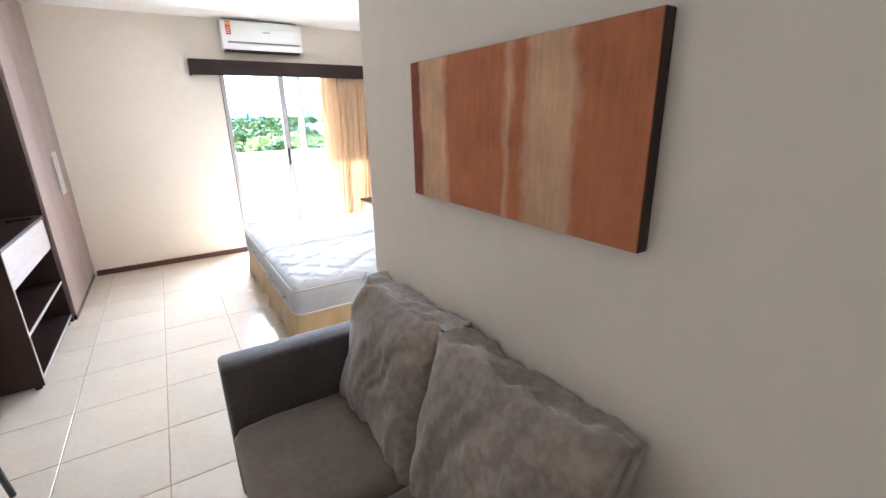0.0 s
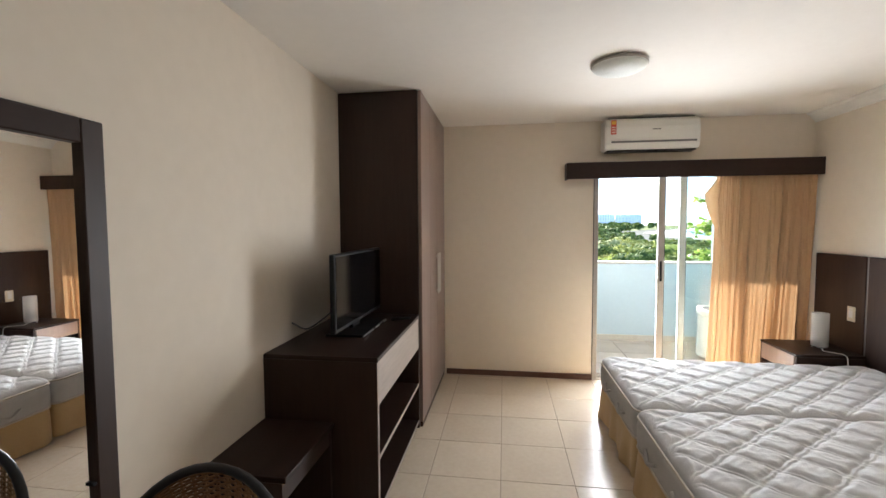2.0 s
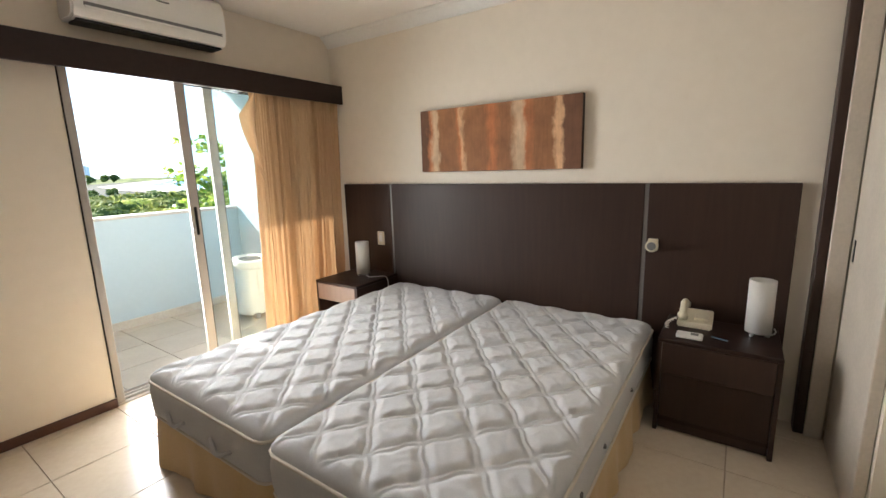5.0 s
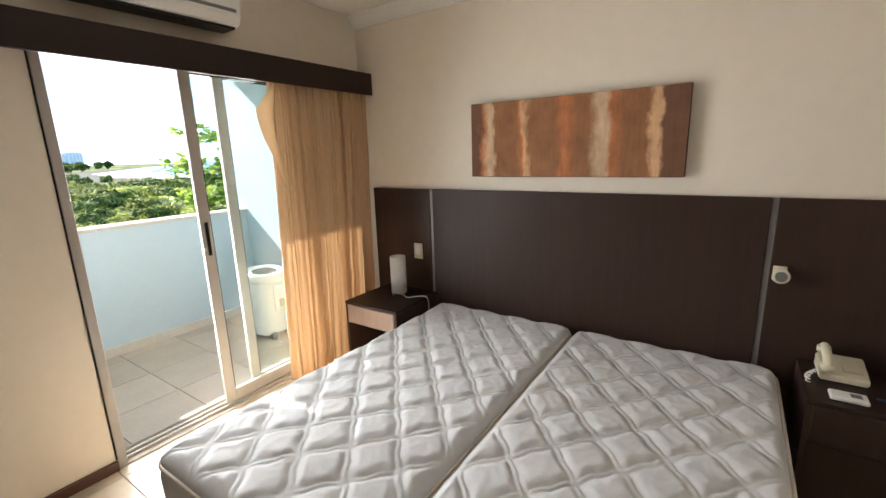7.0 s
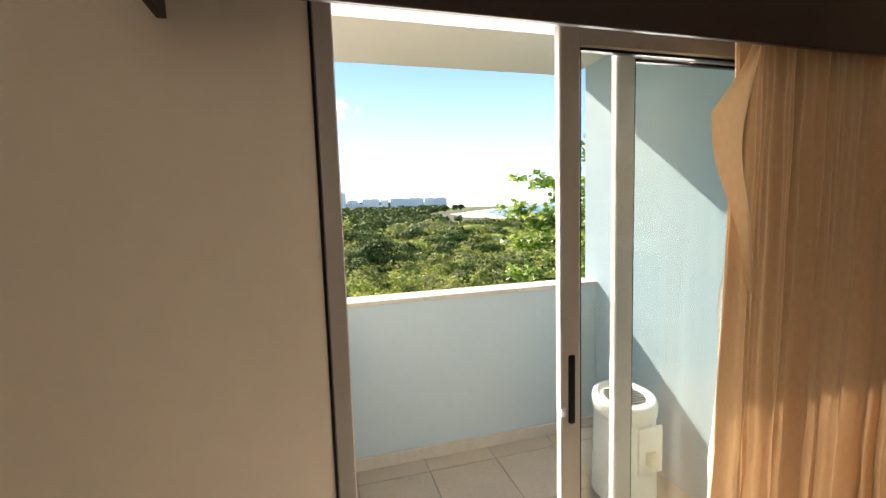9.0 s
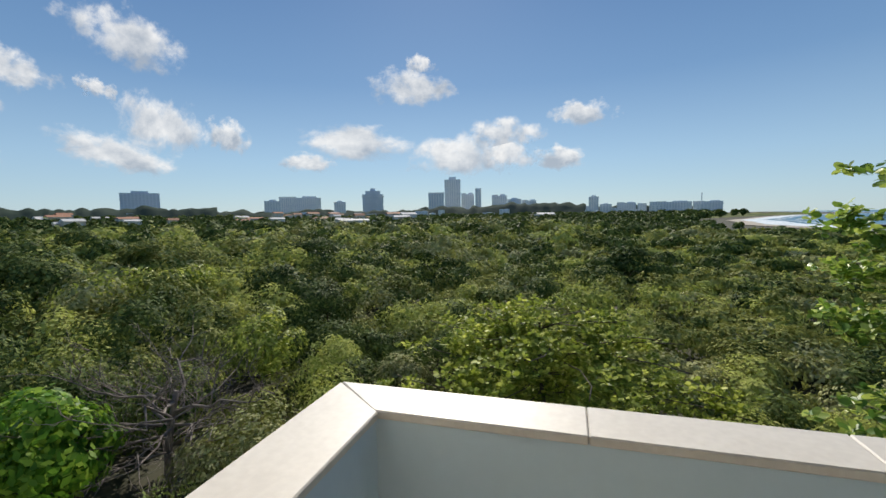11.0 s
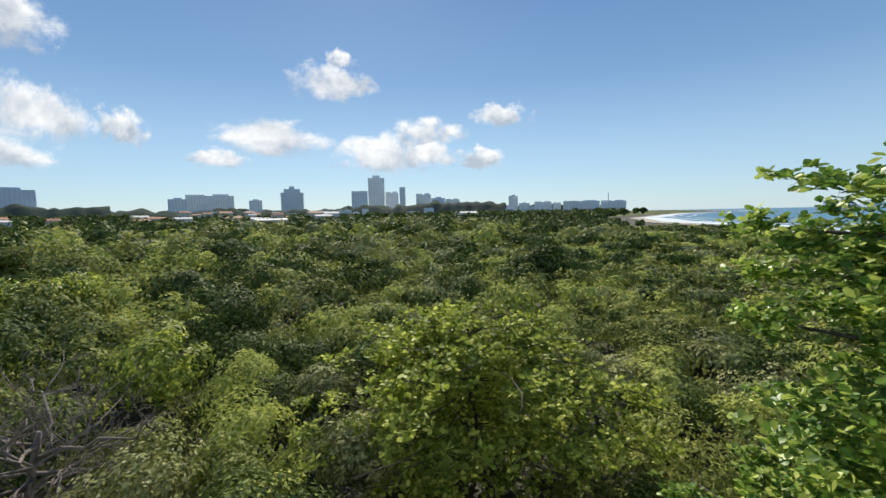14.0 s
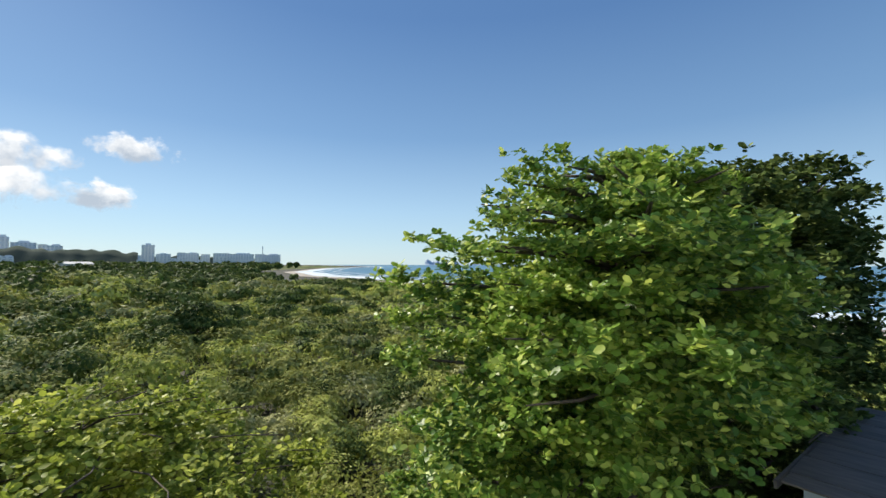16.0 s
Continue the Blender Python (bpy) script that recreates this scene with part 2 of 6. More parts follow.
def canvas(name, bands, wobble, smear):
    """Painted canvas: upright brushed bands along its length, with ragged edges, blotches and dry-brush streaks."""
    m = bpy.data.materials.new(name)
    m.use_nodes = True
    nt = m.node_tree
    N, L = nt.nodes.new, nt.links.new
    bs = nt.nodes["Principled BSDF"]
    tc, sep = N("ShaderNodeTexCoord"), N("ShaderNodeSeparateXYZ")
    L(tc.outputs["Generated"], sep.inputs[0])
    noises = []
    for scale, stretch in ((5.0, (1, 1, 0.35)), (16.0, (1, 1, 0.6)), (60.0, (1, 1, 0.12)), (7.0, (1, 1, 1))):
        mp, no = N("ShaderNodeMapping"), N("ShaderNodeTexNoise")
        mp.inputs["Scale"].default_value = stretch
        no.inputs["Scale"].default_value, no.inputs["Detail"].default_value, no.inputs["Roughness"].default_value = scale, 5, 0.6
        L(tc.outputs["Object"], mp.inputs[0])
        L(mp.outputs[0], no.inputs["Vector"])
        noises.append(no.outputs[0])
    last = None
    for src, amp in ((noises[0], wobble), (noises[1], wobble * 0.8)):
        k = N("ShaderNodeMath")
        k.operation = "MULTIPLY_ADD"
        k.inputs[1].default_value = amp
        L(src, k.inputs[0])
        if last is None:
            inv = N("ShaderNodeMath")
            inv.operation = "SUBTRACT"
            inv.inputs[0].default_value = 1.0 - 0.9 * wobble
            L(sep.outputs["Y"], inv.inputs[1])
            last = inv.outputs[0]
        L(last, k.inputs[2])
        last = k.outputs[0]
    cr = N("ShaderNodeValToRGB")
    e = cr.color_ramp.elements
    e[0].position, e[0].color = 0.0, (*bands[0][1], 1)
    e[1].position, e[1].color = 1.0, (*bands[-1][1], 1)
    for p, c in bands[1:-1]:
        e.new(p).color = (*c, 1)
    L(last, cr.inputs[0])
    tone, hsv = N("ShaderNodeMath"), N("ShaderNodeHueSaturation")
    tone.operation = "MULTIPLY_ADD"
    tone.inputs[1].default_value = 0.55
    blot = N("ShaderNodeMath")
    blot.operation = "MULTIPLY_ADD"
    blot.inputs[1].default_value, blot.inputs[2].default_value = smear, 0.72 - smear / 2
    L(noises[3], blot.inputs[0])
    L(noises[2], tone.inputs[0])
    L(blot.outputs[0], tone.inputs[2])
    L(tone.outputs[0], hsv.inputs["Value"])
    L(cr.outputs[0], hsv.inputs["Color"])
    L(hsv.outputs[0], bs.inputs["Base Color"])
    bs.inputs["Roughness"].default_value = 0.75
    bp = N("ShaderNodeBump")
    bp.inputs["Strength"].default_value, bp.inputs["Distance"].default_value = 0.3, 0.002
    L(noises[2], bp.inputs["Height"])
    L(bp.outputs[0], bs.inputs["Normal"])
    return m


RUST, RUST_D, TAN, CREAM, UMBER, UMBER_D = (0.46, 0.155, 0.055), (0.26, 0.06, 0.03), (0.62, 0.37, 0.20), (0.58, 0.40, 0.25), (0.27, 0.115, 0.045), (0.16, 0.07, 0.035)
CANVAS_A = canvas("rust_striped_canvas", [(0, RUST_D), (0.06, RUST_D), (0.08, TAN), (0.23, TAN), (0.26, RUST), (0.53, RUST), (0.555, TAN), (0.58, RUST), (0.61, RUST), (0.64, TAN), (0.78, TAN), (0.815, RUST), (1, RUST)], 0.085, 0.9)
CANVAS_B = canvas("brown_streaked_canvas", [(0, UMBER_D), (0.04, UMBER_D), (0.06, RUST), (0.09, CREAM), (0.115, CREAM), (0.135, UMBER), (0.26, UMBER), (0.285, RUST), (0.305, TAN), (0.33, UMBER), (0.45, UMBER), (0.48, RUST), (0.51, RUST), (0.54, UMBER), (0.60, UMBER), (0.64, CREAM), (0.675, CREAM), (0.70, RUST), (0.745, UMBER), (0.85, UMBER), (0.87, TAN), (0.895, TAN), (0.915, UMBER_D), (1, UMBER_D)], 0.10, 1.1)

# ---- building blocks ----
WORLD = {}


def thing(name, at=(0, 0, 0), label="", category="", group="", kind=""):
    ob = new(name)
    ob.empty_display_size = 0.1
    ob.location = at
    WORLD[ob.name] = Vector(at)
    return tagged(ob, label, category, group, kind)


def finish(bm, smooth):
    bm.normal_update()
    for f in bm.faces:
        f.smooth = smooth


def part(name, bm, mat, parent=None, label="", smooth=False, kind="", category="", group=""):
    """Links a bmesh, given in world metres, as one mesh under its thing."""
    finish(bm, smooth)
    me = bpy.data.meshes.new(name)
    base = WORLD.get(parent.name, Vector()) if parent else Vector()
    if base.length:
        bmesh.ops.translate(bm, verts=bm.verts, vec=-base)
    bm.to_mesh(me)
    bm.free()
    me.materials.append(mat)
    ob = new(name, me)
    if parent:
        ob.parent = parent
        WORLD[ob.name] = base
    return tagged(ob, label, category, group, kind)


def structure(name, bm, mat, label, category, smooth=False):
    return part(name, bm, mat, None, label, smooth, "structure", category)


def box(x0, x1, y0, y1, z0, z1, bevel=0.0, bm=None, seg=1):
    bm = bm or bmesh.new()
    r = bmesh.ops.create_cube(bm, size=1.0, matrix=Matrix.Translation(((x0 + x1) / 2, (y0 + y1) / 2, (z0 + z1) / 2)) @ Matrix.Diagonal((x1 - x0, y1 - y0, z1 - z0, 1)))
    if bevel:
        edges = list({e for v in r["verts"] for e in v.link_edges})
        bmesh.ops.bevel(bm, geom=edges, offset=bevel, segments=seg, affect="EDGES", profile=0.5)
    return bm


def cyl(x, y, z0, z1, r, seg=24, r2=None, bevel=0.0, bm=None, axis="z"):
    bm = bm or bmesh.new()
    m = Matrix.Translation((x, y, (z0 + z1) / 2))
    r_ = bmesh.ops.create_cone(bm, cap_ends=True, segments=seg, radius1=r, radius2=r if r2 is None else r2, depth=z1 - z0, matrix=m)
    if bevel:
        edges = [e for e in {e for v in r_["verts"] for e in v.link_edges} if any(len(f.verts) > 4 for f in e.link_faces)]
        bmesh.ops.bevel(bm, geom=edges, offset=bevel, segments=2, affect="EDGES", profile=0.5)
    return bm


def tube(points, r, seg=8, bm=None, taper=None):
    """A round bar through the points."""
    bm = bm or bmesh.new()
    pts = [Vector(p) for p in points]
    rings = []
    for i, p in enumerate(pts):
        d = (pts[min(i + 1, len(pts) - 1)] - pts[max(i - 1, 0)]).normalized()
        q = d.to_track_quat("Z", "Y")
        rr = r if taper is None else r + (taper - r) * i / (len(pts) - 1)
        rings.append([bm.verts.new(p + q @ Vector((rr * math.cos(a), rr * math.sin(a), 0))) for a in (2 * math.pi * k / seg for k in range(seg))])
    for a, b in zip(rings, rings[1:]):
        for k in range(seg):
            bm.faces.new((a[k], a[(k + 1) % seg], b[(k + 1) % seg], b[k]))
    bm.faces.new(rings[0][::-1])
    bm.faces.new(rings[-1])
    return bm


def turned(bm, c, deg):
    bmesh.ops.transform(bm, matrix=Matrix.Translation(c) @ pose(0, 0, 0, 0, 0, deg) @ Matrix.Translation(-Vector(c)), verts=bm.verts)
    return bm


def spline(points, n=12):
    """Smooth points through the given ones."""
    p = [Vector(q) for q in points]
    p = [p[0] * 2 - p[1]] + p + [p[-1] * 2 - p[-2]]
    out = []
    for i in range(1, len(p) - 2):
        for k in range(n):
            t = k / n
            a, b, c, d = p[i - 1:i + 3]
            out.append(0.5 * (2 * b + (c - a) * t + (2 * a - 5 * b + 4 * c - d) * t * t + (3 * b - a - 3 * c + d) * t ** 3))
    return out + [p[-2]]


def grid(nu, nv, f, bm=None, close=False):
    """A sheet of nu x nv cells through f(u, v), u and v from 0 to 1."""
    bm = bm or bmesh.new()
    vs = [[bm.verts.new(f(i / nu, j / nv)) for j in range(nv + 1)] for i in range(nu + 1)]
    for i in range(nu):
        for j in range(nv):
            bm.faces.new((vs[i][j], vs[i + 1][j], vs[i + 1][j + 1], vs[i][j + 1]))
    return bm


def mesh_object(name, verts, faces, mat, smooth=False):
    """One mesh from computed arrays (all faces alike in corner count)."""
    verts, faces = np.asarray(verts, np.float32), np.asarray(faces, np.int32)
    me = bpy.data.meshes.new(name)
    n, k = faces.shape
    me.vertices.add(len(verts))
    me.vertices.foreach_set("co", verts.ravel())
    me.loops.add(n * k)
    me.loops.foreach_set("vertex_index", faces.ravel())
    me.polygons.add(n)
    me.polygons.foreach_set("loop_start", np.arange(0, n * k, k, dtype=np.int32))
    me.polygons.foreach_set("loop_total", np.full(n, k, np.int32))
    me.update(calc_edges=True)
    me.materials.append(mat)
    if smooth:
        me.shade_smooth()
    return new(name, me)


# ---- the room ----
XL, XR, YB, ZC = -2.05, 2.03, 5.0, 2.57
YREAR = -3.2

structure("floor", box(XL - 0.15, XR + 0.15, YREAR - 0.15, 5.15, -0.2, -0.004), GROUT, "cream ceramic tile floor with brown grout joints", "floor")
structure("ceiling", box(XL - 0.15, XR + 0.15, YREAR - 0.15, 5.15, ZC, ZC + 0.2), CEIL, "cream painted plaster ceiling", "ceiling")
structure("wall_west", box(XL - 0.15, XL, YREAR - 0.15, 5.15, -0.004, ZC), WALL, "warm beige painted wall behind the mirror", "wall")
structure("wall_east", box(XR, XR + 0.15, YREAR - 0.15, 5.15, -0.004, ZC), WALL, "warm beige painted wall behind the headboard", "wall")
structure("wall_south", box(XL, XR, YREAR - 0.15, YREAR, -0.004, ZC), WALL, "plain beige wall at the rear of the room", "wall")
OX0, OX1, OZ = 0.085, 1.93, 2.13
b = box(XL, OX0, YB, YB + 0.15, -0.004, ZC)
box(OX1, XR, YB, YB + 0.15, -0.004, ZC, bm=b)
box(OX0, OX1, YB, YB + 0.15, OZ, ZC, bm=b)
structure("wall_north", b, WALL, "beige wall with the balcony door opening", "wall")
structure("wall_bathroom", box(0.172, 0.30, YREAR, 1.225, -0.004, ZC), WALL, "beige wall behind the grey sofa", "wall")
structure("wall_bathroom_end", box(0.30, 1.25, 1.06, 1.225, -0.004, ZC), WALL, "beige return wall beside the bathroom door", "wall")
structure("wall_niche", box(1.25, XR, 1.25, 1.38, -0.004, ZC), WALL, "beige wall around the bathroom door", "wall")
structure("wall_niche_side", box(1.25, 1.35, 1.225, 1.25, -0.004, ZC), WALL, "short beige return wall", "wall")

b = box(XL + 0.66, OX0 - 0.001, YB - 0.016, YB, 0, 0.058, 0.004)
structure("baseboard", b, BASEB, "reddish brown baseboard under the balcony wall", "baseboard")
b = box(XL, XL + 0.014, YREAR, 1.95, 0, 0.058, 0.004)
structure("baseboard_west", b, BASEB, "reddish brown baseboard along the mirror wall", "baseboard")
b = box(0.158, 0.172, YREAR, 1.225, 0, 0.058, 0.004)
structure("baseboard_sofa", b, BASEB, "reddish brown baseboard behind the sofa", "baseboard")


# plaster cornice along the headboard wall
def cornice(x, y0, y1, side):
    prof = [(0.0, -0.085), (0.012, -0.085), (0.018, -0.07), (0.03, -0.06), (0.05, -0.035), (0.06, -0.022), (0.075, -0.018), (0.085, -0.008), (0.085, 0.0), (0.0, 0.0)]
    bm = bmesh.new()
    ends = [[bm.verts.new((x + side * px, yy, ZC + pz)) for px, pz in prof] for yy in (y0, y1)]
    for i in range(len(prof) - 1):
        bm.faces.new((ends[0][i], ends[0][i + 1], ends[1][i + 1], ends[1][i]))
    bm.faces.new(ends[0])
    bm.faces.new(ends[1][::-1])
    bmesh.ops.recalc_face_normals(bm, faces=bm.faces)
    return bm


structure("trim_cornice", cornice(XR, 1.38, YB, -1), TRIM_WHITE, "white moulded plaster cornice above the headboard wall", "cornice")

# ---- balcony ----
BX0, BX1, BY0, BY1, PZ = 0.06, 1.95, 5.15, 6.62, 1.035
structure("balcony_floor", box(-0.14, 2.1, BY0, 6.775, -0.25, -0.014), GROUT, "balcony slab with grey tile joints", "floor")
b = box(BX0 - 0.2, 2.1, BY1, 6.775, -0.014, PZ)
box(BX0 - 0.2, BX0, BY0, BY1, -0.014, PZ, bm=b)
structure("balcony_parapet", b, BLUE, "pale blue rendered balcony parapet", "parapet")
structure("balcony_side_wall", box(BX1, 2.1, BY0, BY1, -0.014, 2.57), BLUE, "pale blue full-height side wall of the balcony", "wall")
structure("balcony_side_wall_front", box(BX1, 2.1, BY1, 6.755, PZ, 2.57), BLUE, "pale blue end of the side wall above the parapet", "wall")
structure("balcony_soffit", box(-0.3, 1.95, BY0, 6.955, 2.571, 2.82), CEIL, "white painted balcony soffit", "ceiling")
b = box(BX0 + 0.015, BX1, BY1 - 0.014, BY1, -0.01, 0.07, 0.003)
structure("balcony_baseboard", b, MARBLE, "white stone skirting along the parapet", "baseboard")
structure("balcony_threshold", box(OX0, OX1, 5.0, 5.15, -0.004, 0.012, 0.003), MARBLE, "pale stone door threshold", "threshold")


def cap_piece(pts, name):
    bm = bmesh.new()
    lo = [bm.verts.new((x, y, PZ + 0.001)) for x, y in pts]
    hi = [bm.verts.new((x, y, PZ + 0.028)) for x, y in pts]
    n = len(pts)
    for i in range(n):
        bm.faces.new((lo[i], lo[(i + 1) % n], hi[(i + 1) % n], hi[i]))
    bm.faces.new(hi)
    bm.faces.new(lo[::-1])
    bmesh.ops.recalc_face_normals(bm, faces=bm.faces)
    bmesh.ops.bevel(bm, geom=list(bm.edges), offset=0.004, segments=1, affect="EDGES")
    return bm


coping = thing("parapet_coping", (0.5, 6.7, PZ), "white stone coping slabs on the balcony parapet", "coping", kind="structure")
ci, co, e = 0.075, -0.155, 0.001
part("slab", cap_piece([(co, 6.79), (ci - 0.015, 6.605), (0.68 - e, 6.605), (0.68 - e, 6.79)], "slab"), MARBLE, coping)
part("slab", cap_piece([(0.68 + e, 6.605), (1.33 - e, 6.605), (1.33 - e, 6.79), (0.68 + e, 6.79)], "slab"), MARBLE, coping)
part("slab", cap_piece([(1.33 + e, 6.605), (BX1 - e, 6.605), (BX1 - e, 6.79), (1.33 + e, 6.79)], "slab"), MARBLE, coping)
part("slab", cap_piece([(co, 6.786), (co, 5.99), (ci, 5.99), (ci, 6.60)], "slab"), MARBLE, coping)
part("slab", cap_piece([(co, 5.987), (co, 5.16), (ci, 5.16), (ci, 5.987)], "slab"), MARBLE, coping)

soffit_lamp = thing("soffit_spot", (0.89, 6.18, 2.57), "small round white spotlight in the balcony soffit", "ceiling lamp")
part("ring", cyl(0.89, 6.18, 2.535, 2.5695, 0.055, 24, 0.06, 0.004), WHITE_PL, soffit_lamp, smooth=True)
part("bulb", cyl(0.89, 6.18, 2.528, 2.5349, 0.035, 20), OPAL, soffit_lamp)


# ---- sliding balcony door ----
def sliding_leaf(name, x0, x1, y, label):
    t = thing(name, (x0, y, 0.012), label, "sliding door", "door panels", "structure")
    st, d = 0.062, 0.03
    part("stile", box(x0, x0 + st, y - d / 2, y + d / 2, 0.03, 2.085, 0.004), ALU, t)
    part("stile", box(x1 - st, x1, y - d / 2, y + d / 2, 0.03, 2.085, 0.004), ALU, t)
    part("rail", box(x0 + st, x1 - st, y - d / 2, y + d / 2, 0.03, 0.105, 0.004), ALU, t)
    part("rail", box(x0 + st, x1 - st, y - d / 2, y + d / 2, 2.03, 2.085, 0.004), ALU, t)
    p = part("pane", box(x0 + st - 0.01, x1 - st + 0.01, y - 0.003, y + 0.003, 0.095, 2.04), DOOR_GLASS, t)
    p.visible_shadow = False
    part("seal", box(x0 + st, x0 + st + 0.006, y - 0.008, y + 0.008, 0.105, 2.03), BLACK, t)
    part("seal", box(x0 + st + 0.006, x1 - st, y - 0.008, y + 0.008, 2.022, 2.03), BLACK, t)
    return t


leaf = sliding_leaf("door_1", 0.70, 1.42, 5.055, "white aluminium sliding door leaf, slid half open")
part("pull_plate", box(0.722, 0.742, 5.036, 5.041, 1.0, 1.2, 0.004), BLACK, leaf, "black recessed pull")
part("latch", cyl(0.703, 5.034, 1.03, 1.05, 0.008, 10), CHROME, leaf, "small steel latch")
sliding_leaf("door_2", 0.915, 1.90, 5.105, "fixed white aluminium balcony door leaf with clear glass")
fr = thing("door_frame", (0.1, 5.07, 0), "white aluminium frame of the balcony door", "door frame", kind="structure")
part("jamb", box(0.086, 0.128, 5.0, 5.135, 0.013, OZ - 0.001, 0.003), ALU, fr)
part("jamb", box(1.902, 1.929, 5.02, 5.135, 0.013, OZ - 0.001, 0.003), ALU, fr)
part("head", box(0.128, 1.902, 5.02, 5.135, 2.09, OZ - 0.001, 0.003), ALU, fr)
part("track", box(0.128, 1.902, 5.03, 5.04, 0.013, 0.03), ALU, fr)
part("track", box(0.128, 1.902, 5.075, 5.085, 0.013, 0.03), ALU, fr)
part("track", box(0.128, 1.902, 5.125, 5.132, 0.013, 0.03), ALU, fr)
part("gasket", box(0.079, 0.0855, 4.996, 4.9995, 0.06, 2.1), BLACK, fr, "dark joint beside the jamb")

# pelmet
pel = thing("pelmet", (0.9, 4.93, 2.0), "dark brown wooden curtain pelmet above the balcony door", "pelmet")
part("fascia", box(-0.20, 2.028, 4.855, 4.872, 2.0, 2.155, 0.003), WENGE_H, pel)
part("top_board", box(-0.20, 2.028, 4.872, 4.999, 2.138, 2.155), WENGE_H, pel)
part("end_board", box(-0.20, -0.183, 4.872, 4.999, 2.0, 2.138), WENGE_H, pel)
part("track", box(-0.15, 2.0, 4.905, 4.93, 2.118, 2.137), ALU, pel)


# curtain: gathered at the pelmet, spreading folds
def curtain_fold(u, v, x_top, x_bot, y, depth, n, z0, z1, seed):
    s = 1 - v
    xa = x_top[0] + (x_top[1] - x_top[0]) * u
    xb = x_bot[0] + (x_bot[1] - x_bot[0]) * u
    k = s ** 1.4
    x = xa + (xb - xa) * k
    ph = u * n * 2 * math.pi + 0.9 * math.sin(u * 9 + seed) + 0.35 * math.sin(s * 3 + u * 14)
    a = depth * (0.55 + 0.45 * k) * (0.75 + 0.35 * math.sin(u * 17 + seed * 2))
    x += 0.012 * math.sin(2 * ph) * k + 0.003 * math.sin(s * 5 + u * 11)
    return Vector((x, y + a * math.sin(ph) + 0.30 * a * math.sin(2.7 * ph + 1.1 + 0.8 * math.sin(s * 2.3)) + 0.0022 * math.sin(s * 31 + u * 46 + 2 * math.sin(s * 9)) + 0.005 * math.sin(5.3 * ph + 1.5 * math.sin(s * 3.1 + u * 9)) + 0.003 * k * math.sin(11 * ph + 3 * math.sin(s * 7)), z0 + (z1 - z0) * v))


cur = thing("curtain", (1.6, 4.93, 0.02), "gold satin curtain gathered beside the balcony door", "curtain")
part("drape", grid(220, 40, lambda u, v: curtain_fold(u, v, (1.17, 2.02), (1.12, 1.93), 4.93, 0.042, 9, 0.015, 2.115, 1.3)), CURTAIN, cur, smooth=True)


def flap(u, v):
    z = 2.11 - 0.75 * u
    w = 0.15 * (u / 0.30 if u < 0.30 else (1 - u) / 0.70)
    return Vector((1.20 - w * v + 0.01 * math.sin(u * 8), 4.925 - 0.035 * math.sin(v * 2.6) - 0.01 * math.sin(u * 11), z - 0.06 * v * (1 - u)))


part("turned_edge", grid(40, 10, flap), CURTAIN, cur, "folded-back edge of the drape", smooth=True)
lin = thing("curtain_lining", (1.35, 4.985, 0.1), "thin crinkled white edge of the curtain lining", "curtain")


def lining(u, v):
    s = 1 - v
    return Vector((1.215 - 0.075 * s + 0.022 * u + 0.006 * math.sin(s * 23) + 0.003 * math.sin(s * 61), 4.988 + 0.005 * math.sin(u * 9 + s * 12), 0.02 + 1.6 * v))


part("cloth", grid(8, 60, lining), LINING, lin, smooth=True)

# ---- air conditioner ----
ac = thing("air_conditioner", (0.55, 4.99, 2.25), "white split air conditioner on the wall above the pelmet", "air conditioner")


def ac_body():
    bm = bmesh.new()
    prof = [(4.998, 2.262), (4.86, 2.25), (4.815, 2.262), (4.795, 2.30), (4.788, 2.36), (4.79, 2.46), (4.803, 2.52), (4.83, 2.543), (4.998, 2.548)]
    ends = [[bm.verts.new((x, y, z)) for y, z in prof] for x in (0.135, 0.965)]
    n = len(prof)
    for i in range(n):
        bm.faces.new((ends[0][i], ends[0][(i + 1) % n], ends[1][(i + 1) % n], ends[1][i]))
    bm.faces.new(ends[0][::-1])
    bm.faces.new(ends[1])
    bmesh.ops.recalc_face_normals(bm, faces=bm.faces)
    bmesh.ops.bevel(bm, geom=[e for e in bm.edges if abs(e.verts[0].co.x - e.verts[1].co.x) < 1e-4], offset=0.012, segments=3, affect="EDGES")
    return bm


body = part("body", ac_body(), WHITE_PL, ac, smooth=False)
part("outlet", box(0.19, 0.93, 4.784, 4.797, 2.315, 2.333), GREY_SLOT, body, "grey louvre slot")
part("louvre", box(0.19, 0.93, 4.777, 4.784, 2.300, 2.314, 0.002), WHITE_PL, body)
part("under_slot", box(0.16, 0.94, 4.83, 4.95, 2.244, 2.2555), BLACK, body, "dark air slot underneath")
part("top_grille", box(0.17, 0.93, 4.84, 4.98, 2.549, 2.556), GREY_SLOT, body, "dark intake grille on top")
part("label", box(0.185, 0.232, 4.7855, 4.789, 2.395, 2.525), STICKER_R, body, "red energy label")
part("label", box(0.190, 0.227, 4.7835, 4.7853, 2.485, 2.515), STICKER_Y, body, "yellow label patch")
for i in range(3):
    part("label_bar", box(0.192, 0.225, 4.7835, 4.7853, 2.41 + i * 0.022, 2.418 + i * 0.022), WHITE_PL, body, "white printed bar")
part("badge", box(0.55, 0.62, 4.7865, 4.789, 2.43, 2.438), GREY_SLOT, body, "small grey badge")

# ---- ceiling lamp ----
LX, LY = -0.085, 3.44
cl = thing("ceiling_lamp", (LX, LY, ZC), "round opal glass ceiling lamp, switched off", "ceiling lamp")


